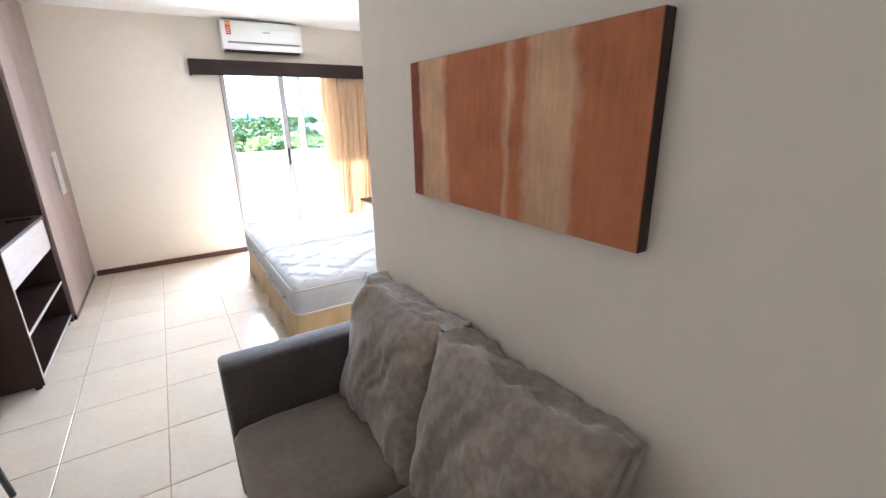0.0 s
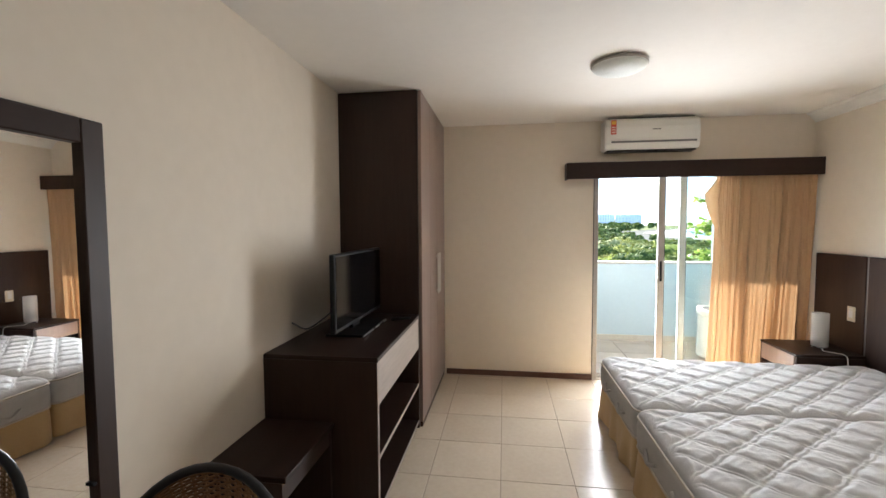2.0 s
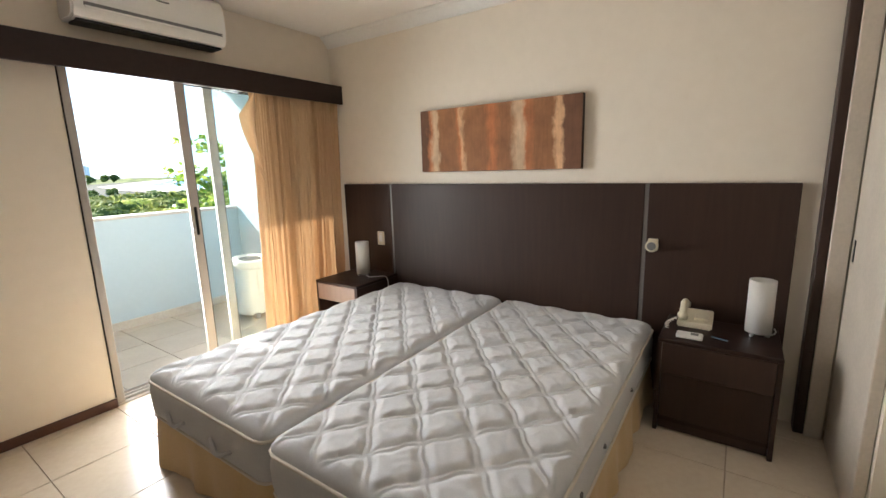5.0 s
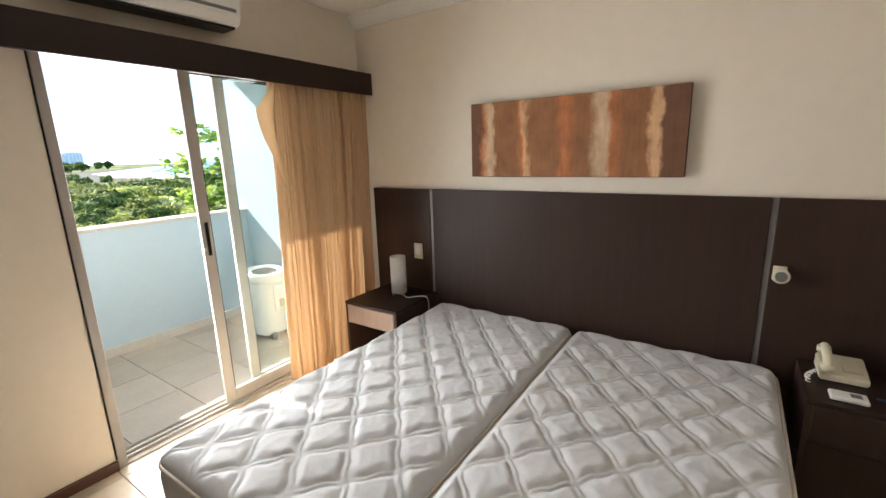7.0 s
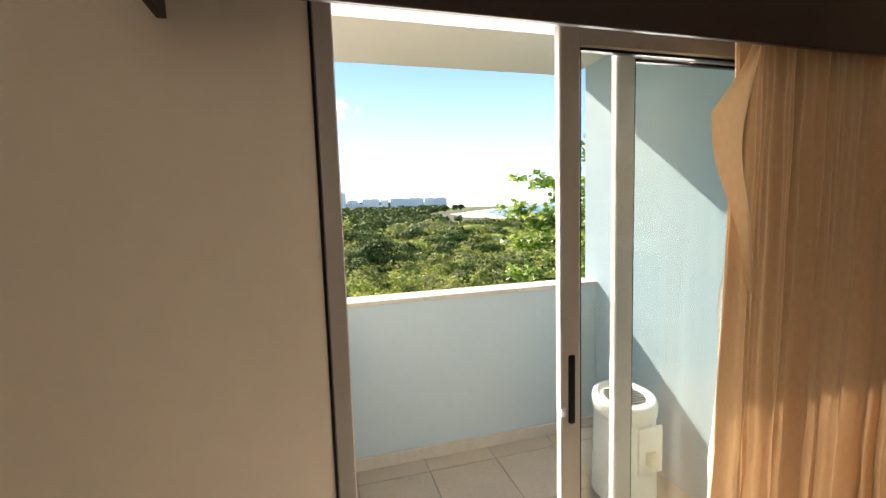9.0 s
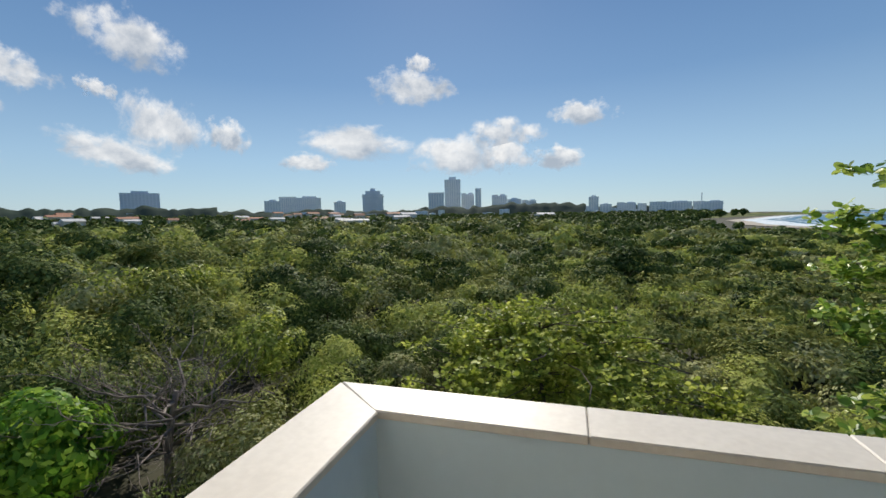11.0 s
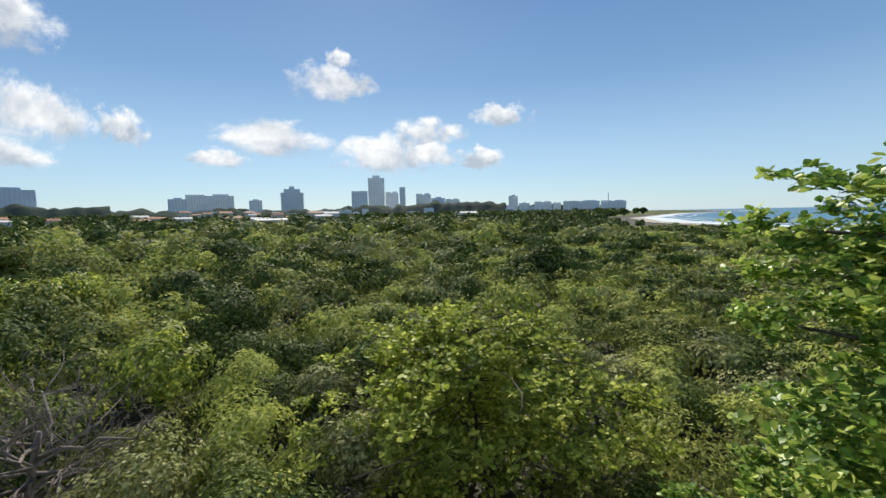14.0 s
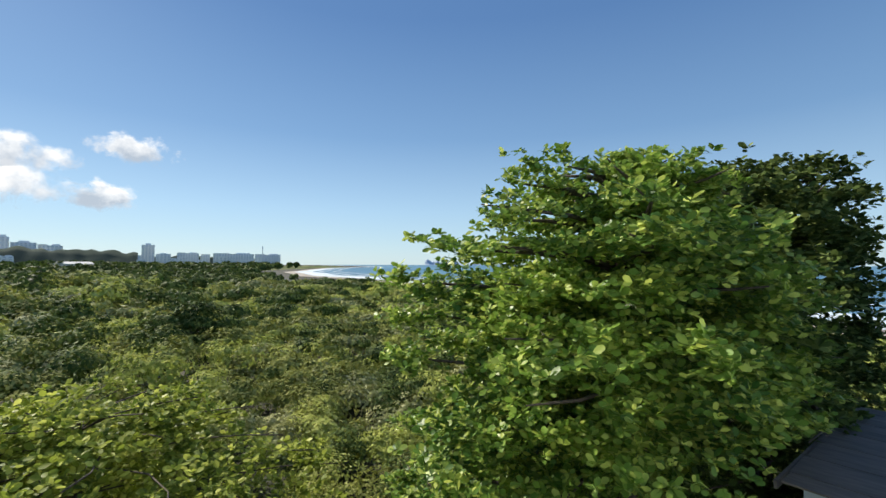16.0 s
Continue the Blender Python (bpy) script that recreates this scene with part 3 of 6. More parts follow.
def dome(u, v):
    a, r = u * 2 * math.pi, 0.165 * math.sin(v * math.pi / 2)
    return Vector((LX + r * math.cos(a), LY + r * math.sin(a), ZC - 0.018 - 0.055 * math.cos(v * math.pi / 2)))


b = grid(40, 10, dome)
bmesh.ops.remove_doubles(b, verts=b.verts, dist=0.0005)
part("shade", b, OPAL, cl, smooth=True)
part("ring", cyl(LX, LY, ZC - 0.021, ZC - 0.001, 0.17, 40, 0.165, 0.004), ALU, cl, "pale metal ring", smooth=True)

# ---- headboard ----
hb = thing("headboard", (2.0, 3.3, 0.3), "dark brown panelled headboard running along the wall", "headboard")
HB0, HB1, HBZ0, HBZ1 = 1.615, 4.885, 0.02, 1.30
for y0, y1 in ((HB0, 2.311), (2.335, 4.313), (4.337, HB1)):
    part("panel", box(2.0, 2.029, y0, y1, HBZ0, HBZ1, 0.003), WENGE, hb)
for yy in (2.323, 4.325):
    part("strip", box(2.007, 2.029, yy - 0.011, yy + 0.011, HBZ0, HBZ1), STRIP, hb, "dull metal joint strip")

# ---- beds ----
BW, BL = 0.985, 1.97


def quilt_height(x, y):
    """Puffed diamonds with double stitch lines, falling off at the rim."""
    wob = 0.022 * math.sin(x * 47 + y * 23) + 0.02 * math.sin(y * 61 - x * 31)
    u, v = x / 0.28 + y / 0.24 + wob * 0.9, x / 0.28 - y / 0.24 + wob * 0.8
    h = 1.0
    for w in (u, v):
        d = abs(w - round(w))
        if d < 0.055:
            h *= 0.16 + 0.34 * math.cos(d / 0.055 * math.pi / 2)
        else:
            h *= 0.16 + 0.84 * math.sin(min(1.0, (d - 0.055) / 0.20) * math.pi / 2)
    h += 0.09 * math.sin(x * 57 + 2 * math.sin(y * 41)) * math.sin(y * 63 + 2 * math.sin(x * 37))
    return 0.017 * h


def mattress_mesh():
    r = 0.045
    nx, ny = 400, 200

    def f(u, v):
        x, y = u * BL, v * BW
        ex, ey = min(x, BL - x), min(y, BW - y)
        drop = 0
        for e_ in (ex, ey):
            if e_ < r:
                drop += r - math.sqrt(max(0, r * r - (r - e_) ** 2))
        edge = min(1, max(0, min(ex, ey) / 0.05))
        c = 0.06
        if ex < c and ey < c:  # rounded plan corners
            dx, dy = c - ex, c - ey
            q = math.hypot(dx, dy)
            if q > c:
                s = c / q
                x += (dx - dx * s) * (1 if x < BL / 2 else -1)
                y += (dy - dy * s) * (1 if y < BW / 2 else -1)
        sag = 0.012 * math.sin(u * 5 + 1) * math.sin(v * 3.1)
        return Vector((x, y, 0.468 - min(drop, 0.06) + quilt_height(x, y) * edge + sag * edge))

    return grid(nx, ny, f)


def rounded_loop(z, off, wave=0.0, seed=0.0, n=240):
    """Points round the bed's outline."""
    c, pts = 0.06, []
    per = []
    for cx, cy, a0 in ((BL - c, BW - c, 0), (c, BW - c, 90), (c, c, 180), (BL - c, c, 270)):
        for k in range(7):
            a = radians(a0 + k * 15)
            per.append((cx + c * math.cos(a), cy + c * math.sin(a), math.cos(a), math.sin(a)))
    per.append(per[0])
    seglen = [math.dist(p[:2], q[:2]) for p, q in zip(per, per[1:])]
    tot = sum(seglen)
    i, acc = 0, 0.0
    for k in range(n):
        s = tot * k / n
        while acc + seglen[i] < s - 1e-9:
            acc += seglen[i]
            i += 1
        t = (s - acc) / max(seglen[i], 1e-9)
        p, q = per[i], per[i + 1]
        x, y, nx_, ny_ = (p[j] + (q[j] - p[j]) * t for j in range(4))
        w = off + wave * (math.sin(s * 21 + seed) + 0.6 * math.sin(s * 9 + seed * 2) + 0.5 * math.sin(s * 37))
        pts.append(Vector((x + nx_ * w, y + ny_ * w, z)))
    return pts


def ring_strip(loops, bm=None):
    bm = bm or bmesh.new()
    vs = [[bm.verts.new(p) for p in lp] for lp in loops]
    n = len(vs[0])
    for a, b_ in zip(vs, vs[1:]):
        for k in range(n):
            bm.faces.new((a[k], a[(k + 1) % n], b_[(k + 1) % n], b_[k]))
    return bm


bed = thing("single_bed", (0, 0, 0), "single bed with bare quilted white mattress and beige skirt", "bed", "pair of beds")
part("quilted_top", mattress_mesh(), QUILT, bed, smooth=True)
part("border", ring_strip([rounded_loop(0.25, 0), rounded_loop(0.30, 0.008), rounded_loop(0.38, 0.010), rounded_loop(0.43, 0.0), rounded_loop(0.44, -0.014)]), MATT_SIDE, bed, "grey mattress side", smooth=True)
for zz in (0.258, 0.432):
    lp = rounded_loop(zz, 0.004, n=160)
    part("piping", tube(lp + [lp[0]], 0.007, 6), PIPING, bed, smooth=True)
part("base_box", box(0.02, BL - 0.02, 0.02, BW - 0.02, 0.05, 0.255), SKIRT, bed)
part("skirt", ring_strip([rounded_loop(0.252, -0.004), rounded_loop(0.2, 0.004, 0.003, 1.0), rounded_loop(0.1, 0.012, 0.008, 1.0), rounded_loop(0.012, 0.018, 0.012, 1.0)]), SKIRT, bed, "gathered beige valance", smooth=True)
for px, py in ((0.5, -0.011), (0.8, -0.011), (1.3, -0.011)):
    part("vent", cyl(px, py, 0.338, 0.352, 0.008, 10), GREY_SLOT, bed, "small dark vent eyelet")
for py in (0.3, 0.68):
    lp = spline([(-0.012, py - 0.08, 0.33), (-0.03, py, 0.30), (-0.012, py + 0.08, 0.33)], 8)
    part("handle", tube(lp, 0.010, 6), MATT_SIDE, bed, "grey cloth carrying loop", smooth=True)
bed.matrix_basis = pose(0.0, 3.245, 0)
bed2 = copy_thing(bed, pose(-0.012, 2.235, 0))


# ---- bedside tables and what stands on them ----
def bedside(y0, y1, x0, label):
    t = thing("bedside_table", (1.75, (y0 + y1) / 2, 0), label, "bedside table", "bedside tables")
    zt = 0.525
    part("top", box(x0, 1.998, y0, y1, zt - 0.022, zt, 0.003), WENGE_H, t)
    part("side", box(x0 + 0.006, 1.998, y0, y0 + 0.02, 0.0, zt - 0.022), WENGE, t)
    part("side", box(x0 + 0.006, 1.998, y1 - 0.02, y1, 0.0, zt - 0.022), WENGE, t)
    part("back", box(1.978, 1.997, y0 + 0.02, y1 - 0.02, 0.0, zt - 0.022), WENGE, t)
    part("bottom_shelf", box(x0 + 0.02, 1.978, y0 + 0.02, y1 - 0.02, 0.06, 0.08), WENGE_H, t)
    return t


t2 = bedside(4.29, 4.77, 1.50, "dark wood bedside table with pale drawer front by the curtain")
d = part("drawer", box(1.50, 1.518, 4.312, 4.748, 0.365, 0.502, 0.003), TAUPE, t2, "taupe drawer front")
part("drawer_box", box(1.518, 1.97, 4.33, 4.73, 0.375, 0.49), WENGE_H, t2)
part("knob", cyl(1.60, 4.46, 0.30, 0.364, 0.014, 12), GREIGE, t2, "pale wooden peg under the drawer")
t1 = bedside(1.64, 2.16, 1.575, "dark wood bedside table carrying the telephone")
part("drawer", box(1.575, 1.593, 1.662, 2.138, 0.335, 0.502, 0.003), WENGE, t1)
part("drawer_box", box(1.593, 1.97, 1.68, 2.12, 0.345, 0.49), WENGE_H, t1)
# added board: stands in for the dark shade of the open space
part("shade_panel", box(1.60, 1.614, 1.662, 2.138, 0.012, 0.333, 0.002), WENGE, t1, "dark panel added for the shaded open space below the drawer")


def bed_lamp(x, y, z, cord):
    t = thing("table_lamp", (x, y, z), "white cylinder table lamp on a bedside table, switched off", "lamp", "bedside lamps")
    bm = bmesh.new()
    n, r, z0, z1 = 36, 0.058, z + 0.022, z + 0.295
    rings = [[bm.verts.new((x + rr * math.cos(2 * math.pi * k / n), y + rr * math.sin(2 * math.pi * k / n), zz)) for k in range(n)] for rr, zz in ((r - 0.004, z0), (r, z0), (r, z1), (r - 0.004, z1), (r - 0.004, z0))]
    for a, b_ in zip(rings, rings[1:]):
        for k in range(n):
            bm.faces.new((a[k], a[(k + 1) % n], b_[(k + 1) % n], b_[k]))
    part("shade", bm, SHADE, t, smooth=True)
    part("base", cyl(x, y, z + 0.012, z + 0.024, 0.05, 24), CHROME, t, "steel lamp base")
    for a in (20, 140, 260):
        part("foot", cyl(x + 0.045 * math.cos(radians(a)), y + 0.045 * math.sin(radians(a)), z + 0.001, z + 0.03, 0.008, 10), CHROME, t, "small steel foot")
    part("bulb", cyl(x, y, z + 0.024, z + 0.15, 0.02, 14), OPAL, t)
    part("cord", tube(spline(cord, 10), 0.0035, 6), WHITE_PL, t, "white cord", smooth=True)
    return t


l2 = bed_lamp(1.81, 4.51, 0.525, [(1.80, 4.46, 0.531), (1.77, 4.40, 0.531), (1.82, 4.35, 0.532), (1.85, 4.30, 0.531), (1.862, 4.282, 0.50), (1.86, 4.276, 0.42)])
part("plug", box(1.845, 1.875, 4.262, 4.284, 0.37, 0.425, 0.006), CREAM_PL, l2, "cream in-line switch")
bed_lamp(1.86, 1.735, 0.525, [(1.86, 1.69, 0.531), (1.90, 1.665, 0.531), (1.94, 1.655, 0.532), (1.99, 1.66, 0.531)])

ph = thing("telephone", (1.87, 2.02, 0.525), "aged cream desk telephone with corded handset", "telephone")


def wedge(x0, x1, y0, y1, z, h0, h1):
    bm = bmesh.new()
    v = [bm.verts.new(p) for p in ((x0, y0, z), (x1, y0, z), (x1, y1, z), (x0, y1, z), (x0, y0, z + h0), (x1, y0, z + h1), (x1, y1, z + h1), (x0, y1, z + h0))]
    for f in ((3, 2, 1, 0), (4, 5, 6, 7), (0, 1, 5, 4), (1, 2, 6, 5), (2, 3, 7, 6), (3, 0, 4, 7)):
        bm.faces.new([v[i] for i in f])
    bmesh.ops.bevel(bm, geom=list(bm.edges), offset=0.006, segments=2, affect="EDGES")
    return bm


part("body", wedge(1.80, 1.97, 1.935, 2.10, 0.526, 0.03, 0.065), CREAM_PL, ph)
part("keypad", box(1.83, 1.92, 1.955, 2.02, 0.566, 0.579, 0.002), CREAM_PL, ph)
hs = part("handset", tube(spline([(1.80, 2.075, 0.585), (1.83, 2.075, 0.61), (1.885, 2.075, 0.622), (1.94, 2.075, 0.63), (1.965, 2.075, 0.615)], 6), 0.019, 12), CREAM_PL, ph, smooth=True)
part("earpiece", cyl(1.815, 2.075, 0.57, 0.60, 0.026, 16), CREAM_PL, hs, smooth=True)
part("earpiece", cyl(1.955, 2.075, 0.60, 0.625, 0.026, 16), CREAM_PL, hs, smooth=True)
coil = [(1.80 - 0.06 * t_ + 0.008 * math.cos(t_ * 60), 2.10 + 0.045 * math.sin(t_ * 3.1) + 0.008 * math.sin(t_ * 60), 0.575 - 0.035 * min(1, 2 * t_) - 0.12 * max(0, t_ - 0.55)) for t_ in (k / 80 for k in range(81))]
part("coiled_cord", tube(coil, 0.0035, 5), WHITE_PL, hs, "white coiled cord", smooth=True)

rc = thing("remote_control", (1.66, 2.02, 0.525), "small white remote control on the bedside table", "remote control")
part("case", box(1.62, 1.69, 1.965, 2.085, 0.526, 0.545, 0.005), WHITE_PL, rc)
part("display", box(1.64, 1.67, 1.985, 2.02, 0.5455, 0.547), GREY_SLOT, rc, "grey display")
pen = thing("pen", (1.70, 1.90, 0.525), "small dark blue pen lying beside the remote", "pen")
part("barrel", tube([(1.68, 1.86, 0.531), (1.71, 1.93, 0.531)], 0.005, 8), material("blue_pen", (0.05, 0.10, 0.16), 0.4), pen)


def wall_plate(y, z, w, h, label):
    t = thing("wall_switch", (2.0, y, z), label, "light switch", "wall switches")
    part("plate", box(1.991, 1.9995, y - w / 2, y + w / 2, z - h / 2, z + h / 2, 0.002), CREAM_PL, t)
    part("rocker", box(1.987, 1.9908, y - w / 4, y + w / 4, z - h / 4, z + h / 4, 0.001), WHITE_PL, t)
    part("rocker", box(1.988, 1.9908, y - w / 4, y + w / 4, z + h / 4 + 0.004, z + h / 2 - 0.012), WHITE_PL, t)
    return t


wall_plate(4.455, 0.828, 0.078, 0.12, "cream light switch plate on the headboard beside the curtain")
ws = thing("bed_reading_spot", (1.99, 2.275, 0.94), "small round white reading light on the headboard", "reading light")
part("bracket", box(1.99, 1.9998, 2.245, 2.30, 0.905, 0.975, 0.003), CREAM_PL, ws)
b = cyl(0, 0, -0.028, 0.028, 0.036, 24, 0.03, 0.004)
bmesh.ops.transform(b, matrix=pose(1.955, 2.27, 0.94, 0, 90, 0), verts=b.verts)
part("head", b, CREAM_PL, ws, smooth=True)
b = cyl(0, 0, -0.002, 0.002, 0.024, 20)
bmesh.ops.transform(b, matrix=pose(1.9245, 2.27, 0.94, 0, 90, 0), verts=b.verts)
part("lens", b, GREY_SLOT, ws, "grey lens")


# ---- pictures ----
def picture(name, x, y0, y1, z0, z1, depth, mat, label):
    t = thing(name, (x, (y0 + y1) / 2, z0), label, "painting")
    part("canvas", box(x - depth, x - depth + 0.004, y0 + 0.002, y1 - 0.002, z0 + 0.002, z1 - 0.002), mat, t)
    part("stretcher", box(x - depth + 0.0041, x - 0.001, y0, y1, z0, z1, 0.003), CANVAS_EDGE, t, "dark canvas edge")
    return t


picture("abstract_painting", 2.03, 2.71, 3.965, 1.393, 1.855, 0.045, CANVAS_B, "brown and cream streaked abstract canvas above the headboard")
picture("abstract_painting", 0.172, -0.10, 0.755, 1.285, 1.705, 0.035, CANVAS_A, "rust orange and tan striped abstract canvas above the sofa")

# ---- wardrobe ----
wd = thing("wardrobe", (-1.78, 4.4, 0), "tall dark wardrobe with taupe doors reaching the ceiling", "wardrobe")
WX0, WX1, WY0, WY1 = XL + 0.002, -1.408, 3.75, 4.998
part("side_panel", box(WX0, WX1 - 0.028, WY0, WY0 + 0.025, 0.0, ZC - 0.004, 0.002), WENGE, wd)
part("carcass", box(WX0, WX1 - 0.028, WY0 + 0.026, WY1, 0.0, ZC - 0.004), WENGE, wd)
part("plinth", box(WX1 - 0.023, WX1 - 0.006, WY0 + 0.026, WY1, 0.0, 0.045), WENGE, wd)
ym = 4.51
for y0, y1, hy in ((WY0 + 0.006, 4.127, None), (4.13, ym, ym - 0.05), (ym + 0.003, WY1 - 0.004, ym + 0.05)):
    dr = part("door", box(WX1 - 0.024, WX1, y0, y1, 0.05, ZC - 0.008, 0.002), TAUPE, wd, "taupe laminate door")
    if hy:
        part("handle", box(WX1 + 0.012, WX1 + 0.024, hy - 0.022, hy + 0.022, 0.94, 1.31, 0.005), HANDLE, dr, "satin silver bar handle")
        for zz in (0.97, 1.28):
            part("handle_post", box(WX1, WX1 + 0.012, hy - 0.008, hy + 0.008, zz - 0.008, zz + 0.008), HANDLE, dr)

# ---- media unit ----
UX0, UX1, UY0, UY1, UZ = XL + 0.002, -1.43, 2.645, 3.738, 0.892
un = thing("media_unit", (-1.78, 3.2, 0), "dark wood media cabinet with pale drawer and open shelves", "cabinet")
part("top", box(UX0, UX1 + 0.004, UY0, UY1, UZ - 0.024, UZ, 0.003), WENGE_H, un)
part("side", box(UX0, UX1, UY0, UY0 + 0.025, 0.03, UZ - 0.024, 0.002), WENGE, un)
part("side", box(UX0, UX1, UY1 - 0.025, UY1, 0.03, UZ - 0.024, 0.002), WENGE, un)
part("back", box(UX0, UX0 + 0.018, UY0 + 0.025, UY1 - 0.025, 0.03, UZ - 0.024), WENGE, un)
part("drawer", box(UX1 - 0.02, UX1, UY0 + 0.027, UY1 - 0.027, 0.635, UZ - 0.027, 0.003), GREIGE, un, "pale grey-brown drawer front")
part("drawer_box", box(UX0 + 0.03, UX1 - 0.02, UY0 + 0.04, UY1 - 0.04, 0.645, 0.85), WENGE_H, un)
for zz in (0.345, 0.06):
    part("shelf", box(UX0 + 0.018, UX1 - 0.004, UY0 + 0.025, UY1 - 0.025, zz, zz + 0.022), WENGE_H, un)
    part("edge_band", box(UX1 - 0.004, UX1 - 0.001, UY0 + 0.025, UY1 - 0.025, zz, zz + 0.022), GREIGE, un, "pale shelf edge")
part("edge_band", box(UX1, UX1 + 0.003, UY0 + 0.002, UY0 + 0.023, 0.03, UZ - 0.026), GREIGE, un, "pale front edge")
for yy in (UY0 + 0.04, UY1 - 0.04):
    for xx in (UX0 + 0.05, UX1 - 0.04):
        part("foot", cyl(xx, yy, 0.0, 0.031, 0.018, 12), BLACK, un)

bn = thing("luggage_bench", (-1.93, 2.35, 0), "low dark wood luggage bench beside the media cabinet", "bench")
part("top", box(XL + 0.002, -1.66, 2.14, 2.64, 0.525, 0.55, 0.003), WENGE_H, bn)
part("side", box(XL + 0.02, -1.675, 2.14, 2.165, 0.0, 0.525), WENGE, bn)
part("side", box(XL + 0.02, -1.675, 2.614, 2.639, 0.0, 0.525), WENGE, bn)
part("rail", box(-1.695, -1.677, 2.165, 2.614, 0.44, 0.525), WENGE, bn)

tv = thing("television", (-1.75, 3.2, UZ), "small black flat television turned towards the bed", "television")


TC, TA = (-1.73, 3.265, 0), -1
part("housing", turned(box(-1.756, -1.722, 2.85, 3.69, 0.950, 1.402, 0.008, seg=2), TC, TA), BLACK, tv)
part("rear_cover", turned(box(-1.80, -1.757, 3.00, 3.53, 0.99, 1.30, 0.012), TC, TA), BLACK, tv)
part("screen", turned(box(-1.7215, -1.719, 2.866, 3.674, 0.975, 1.386), TC, TA), SCREEN, tv, "dark glossy screen")
part("neck", turned(box(-1.78, -1.755, 3.20, 3.33, UZ + 0.012, 0.96, 0.004), TC, TA), BLACK, tv)
part("foot", turned(box(-1.865, -1.625, 3.02, 3.51, UZ + 0.001, UZ + 0.014, 0.005), TC, TA), BLACK, tv)
part("foot_edge", turned(box(-1.6248, -1.621, 3.03, 3.50, UZ + 0.003, UZ + 0.012), TC, TA), CHROME, tv, "bright front edge of the stand")
part("badge", turned(box(-1.7218, -1.7205, 3.235, 3.295, 0.957, 0.965), TC, TA), GREY_SLOT, tv, "small grey badge")
part("cable", tube(spline([(-1.82, 3.2, 1.08), (-1.92, 3.12, 0.98), (-2.0, 3.05, 0.93), (-2.045, 2.96, 0.985)], 8), 0.005, 6), GREY_SLOT, tv, "grey cable", smooth=True)
rb = thing("remote_control", (-1.52, 3.55, UZ), "black remote control on the media cabinet", "remote control")
part("case", turned(box(-1.60, -1.46, 3.52, 3.57, UZ + 0.001, UZ + 0.018, 0.004), (-1.53, 3.55, 0), 25), BLACK, rb)

# ---- mirror ----
mr = thing("wall_mirror", (XL, 1.43, 0.1), "tall mirror in a wide dark frame on the wall", "mirror")
MY0, MY1, MZ0, MZ1, FW = 0.82, 1.755, 0.09, 1.882, 0.073
mx = XL + 0.001
part("frame_side", box(mx, mx + 0.035, MY1 - FW, MY1, MZ0, MZ1, 0.004), WENGE, mr)
part("frame_side", box(mx, mx + 0.035, MY0, MY0 + FW, MZ0, MZ1, 0.004), WENGE, mr)
part("frame_top", box(mx, mx + 0.035, MY0 + FW, MY1 - FW, MZ1 - FW, MZ1, 0.004), WENGE_H, mr)
part("frame_bottom", box(mx, mx + 0.035, MY0 + FW, MY1 - FW, MZ0, MZ0 + FW, 0.004), WENGE_H, mr)
part("glass", box(mx + 0.004, mx + 0.016, MY0 + FW, MY1 - FW, MZ0 + FW, MZ1 - FW), MIRROR, mr, "silvered mirror glass")
part("clip", box(mx + 0.017, mx + 0.03, MY1 - FW - 0.012, MY1 - FW - 0.001, 0.78, 0.79), BLACK, mr)

# ---- sofa ----
sf = thing("sofa", (-0.18, 0.45, 0), "taupe suede two-seat sofa with loose back cushions", "sofa")
part("base", box(-0.52, 0.165, -0.27, 1.18, 0.05, 0.28, 0.015), SUEDE_DARK, sf)
for y0, y1 in ((1.052, 1.182), (-0.275, -0.145)):
    part("arm", box(-0.545, 0.166, y0, y1, 0.06, 0.665, 0.02, seg=3), SUEDE_DARK, sf, "dark brown suede arm", smooth=True)
part("back_frame", box(0.04, 0.168, -0.145, 1.052, 0.28, 0.70, 0.02, seg=2), SUEDE, sf)


def cushion(cx, cy, cz, sx, sy, sz, seed, tilt=0.0, wr=0.012):
    """A stuffed cushion with slack folds."""
    bm = bmesh.new()
    bmesh.ops.create_cube(bm, size=2.0)
    bmesh.ops.subdivide_edges(bm, edges=bm.edges, cuts=35, use_grid_fill=True)
    for v in bm.verts:
        p = v.co.copy()
        k = [abs(c) for c in p]
        q = Vector([math.copysign(abs(c) ** 1.0, c) for c in p])
        # pinch towards the seams
        thick = (1 - 0.72 * k[1] ** 4) * (1 - 0.55 * abs(p.z) ** 4)
        q.x *= 0.25 + 0.75 * thick
        q.y *= 1 - 0.05 * (1 - k[2] ** 2)
        q.z *= 1 - 0.06 * (1 - k[1] ** 2)
        w = 0.8 * noise.noise(Vector((p.y * 1.8 + seed, p.z * 1.2, p.x)))
        fold = p.y * 4.2 + p.z * 1.6 + 1.2 * noise.noise(Vector((p.y * 1.5, p.z * 1.5, seed)))
        w += 0.9 * (0.35 - abs(noise.noise(Vector((fold + seed, p.z * 0.7, p.x * 0.6))))) + 0.35 * (0.3 - abs(noise.noise(Vector((fold * 2.3, p.z * 2.1 + seed, p.x)))))
        q += Vector((w * wr / sx, 0.3 * w * wr / sy, 0.8 * w * wr / sz))
        v.co = Vector((q.x * sx, q.y * sy, q.z * sz))
    bmesh.ops.transform(bm, matrix=pose(cx, cy, cz, 0, tilt, 0), verts=bm.verts)
    return bm


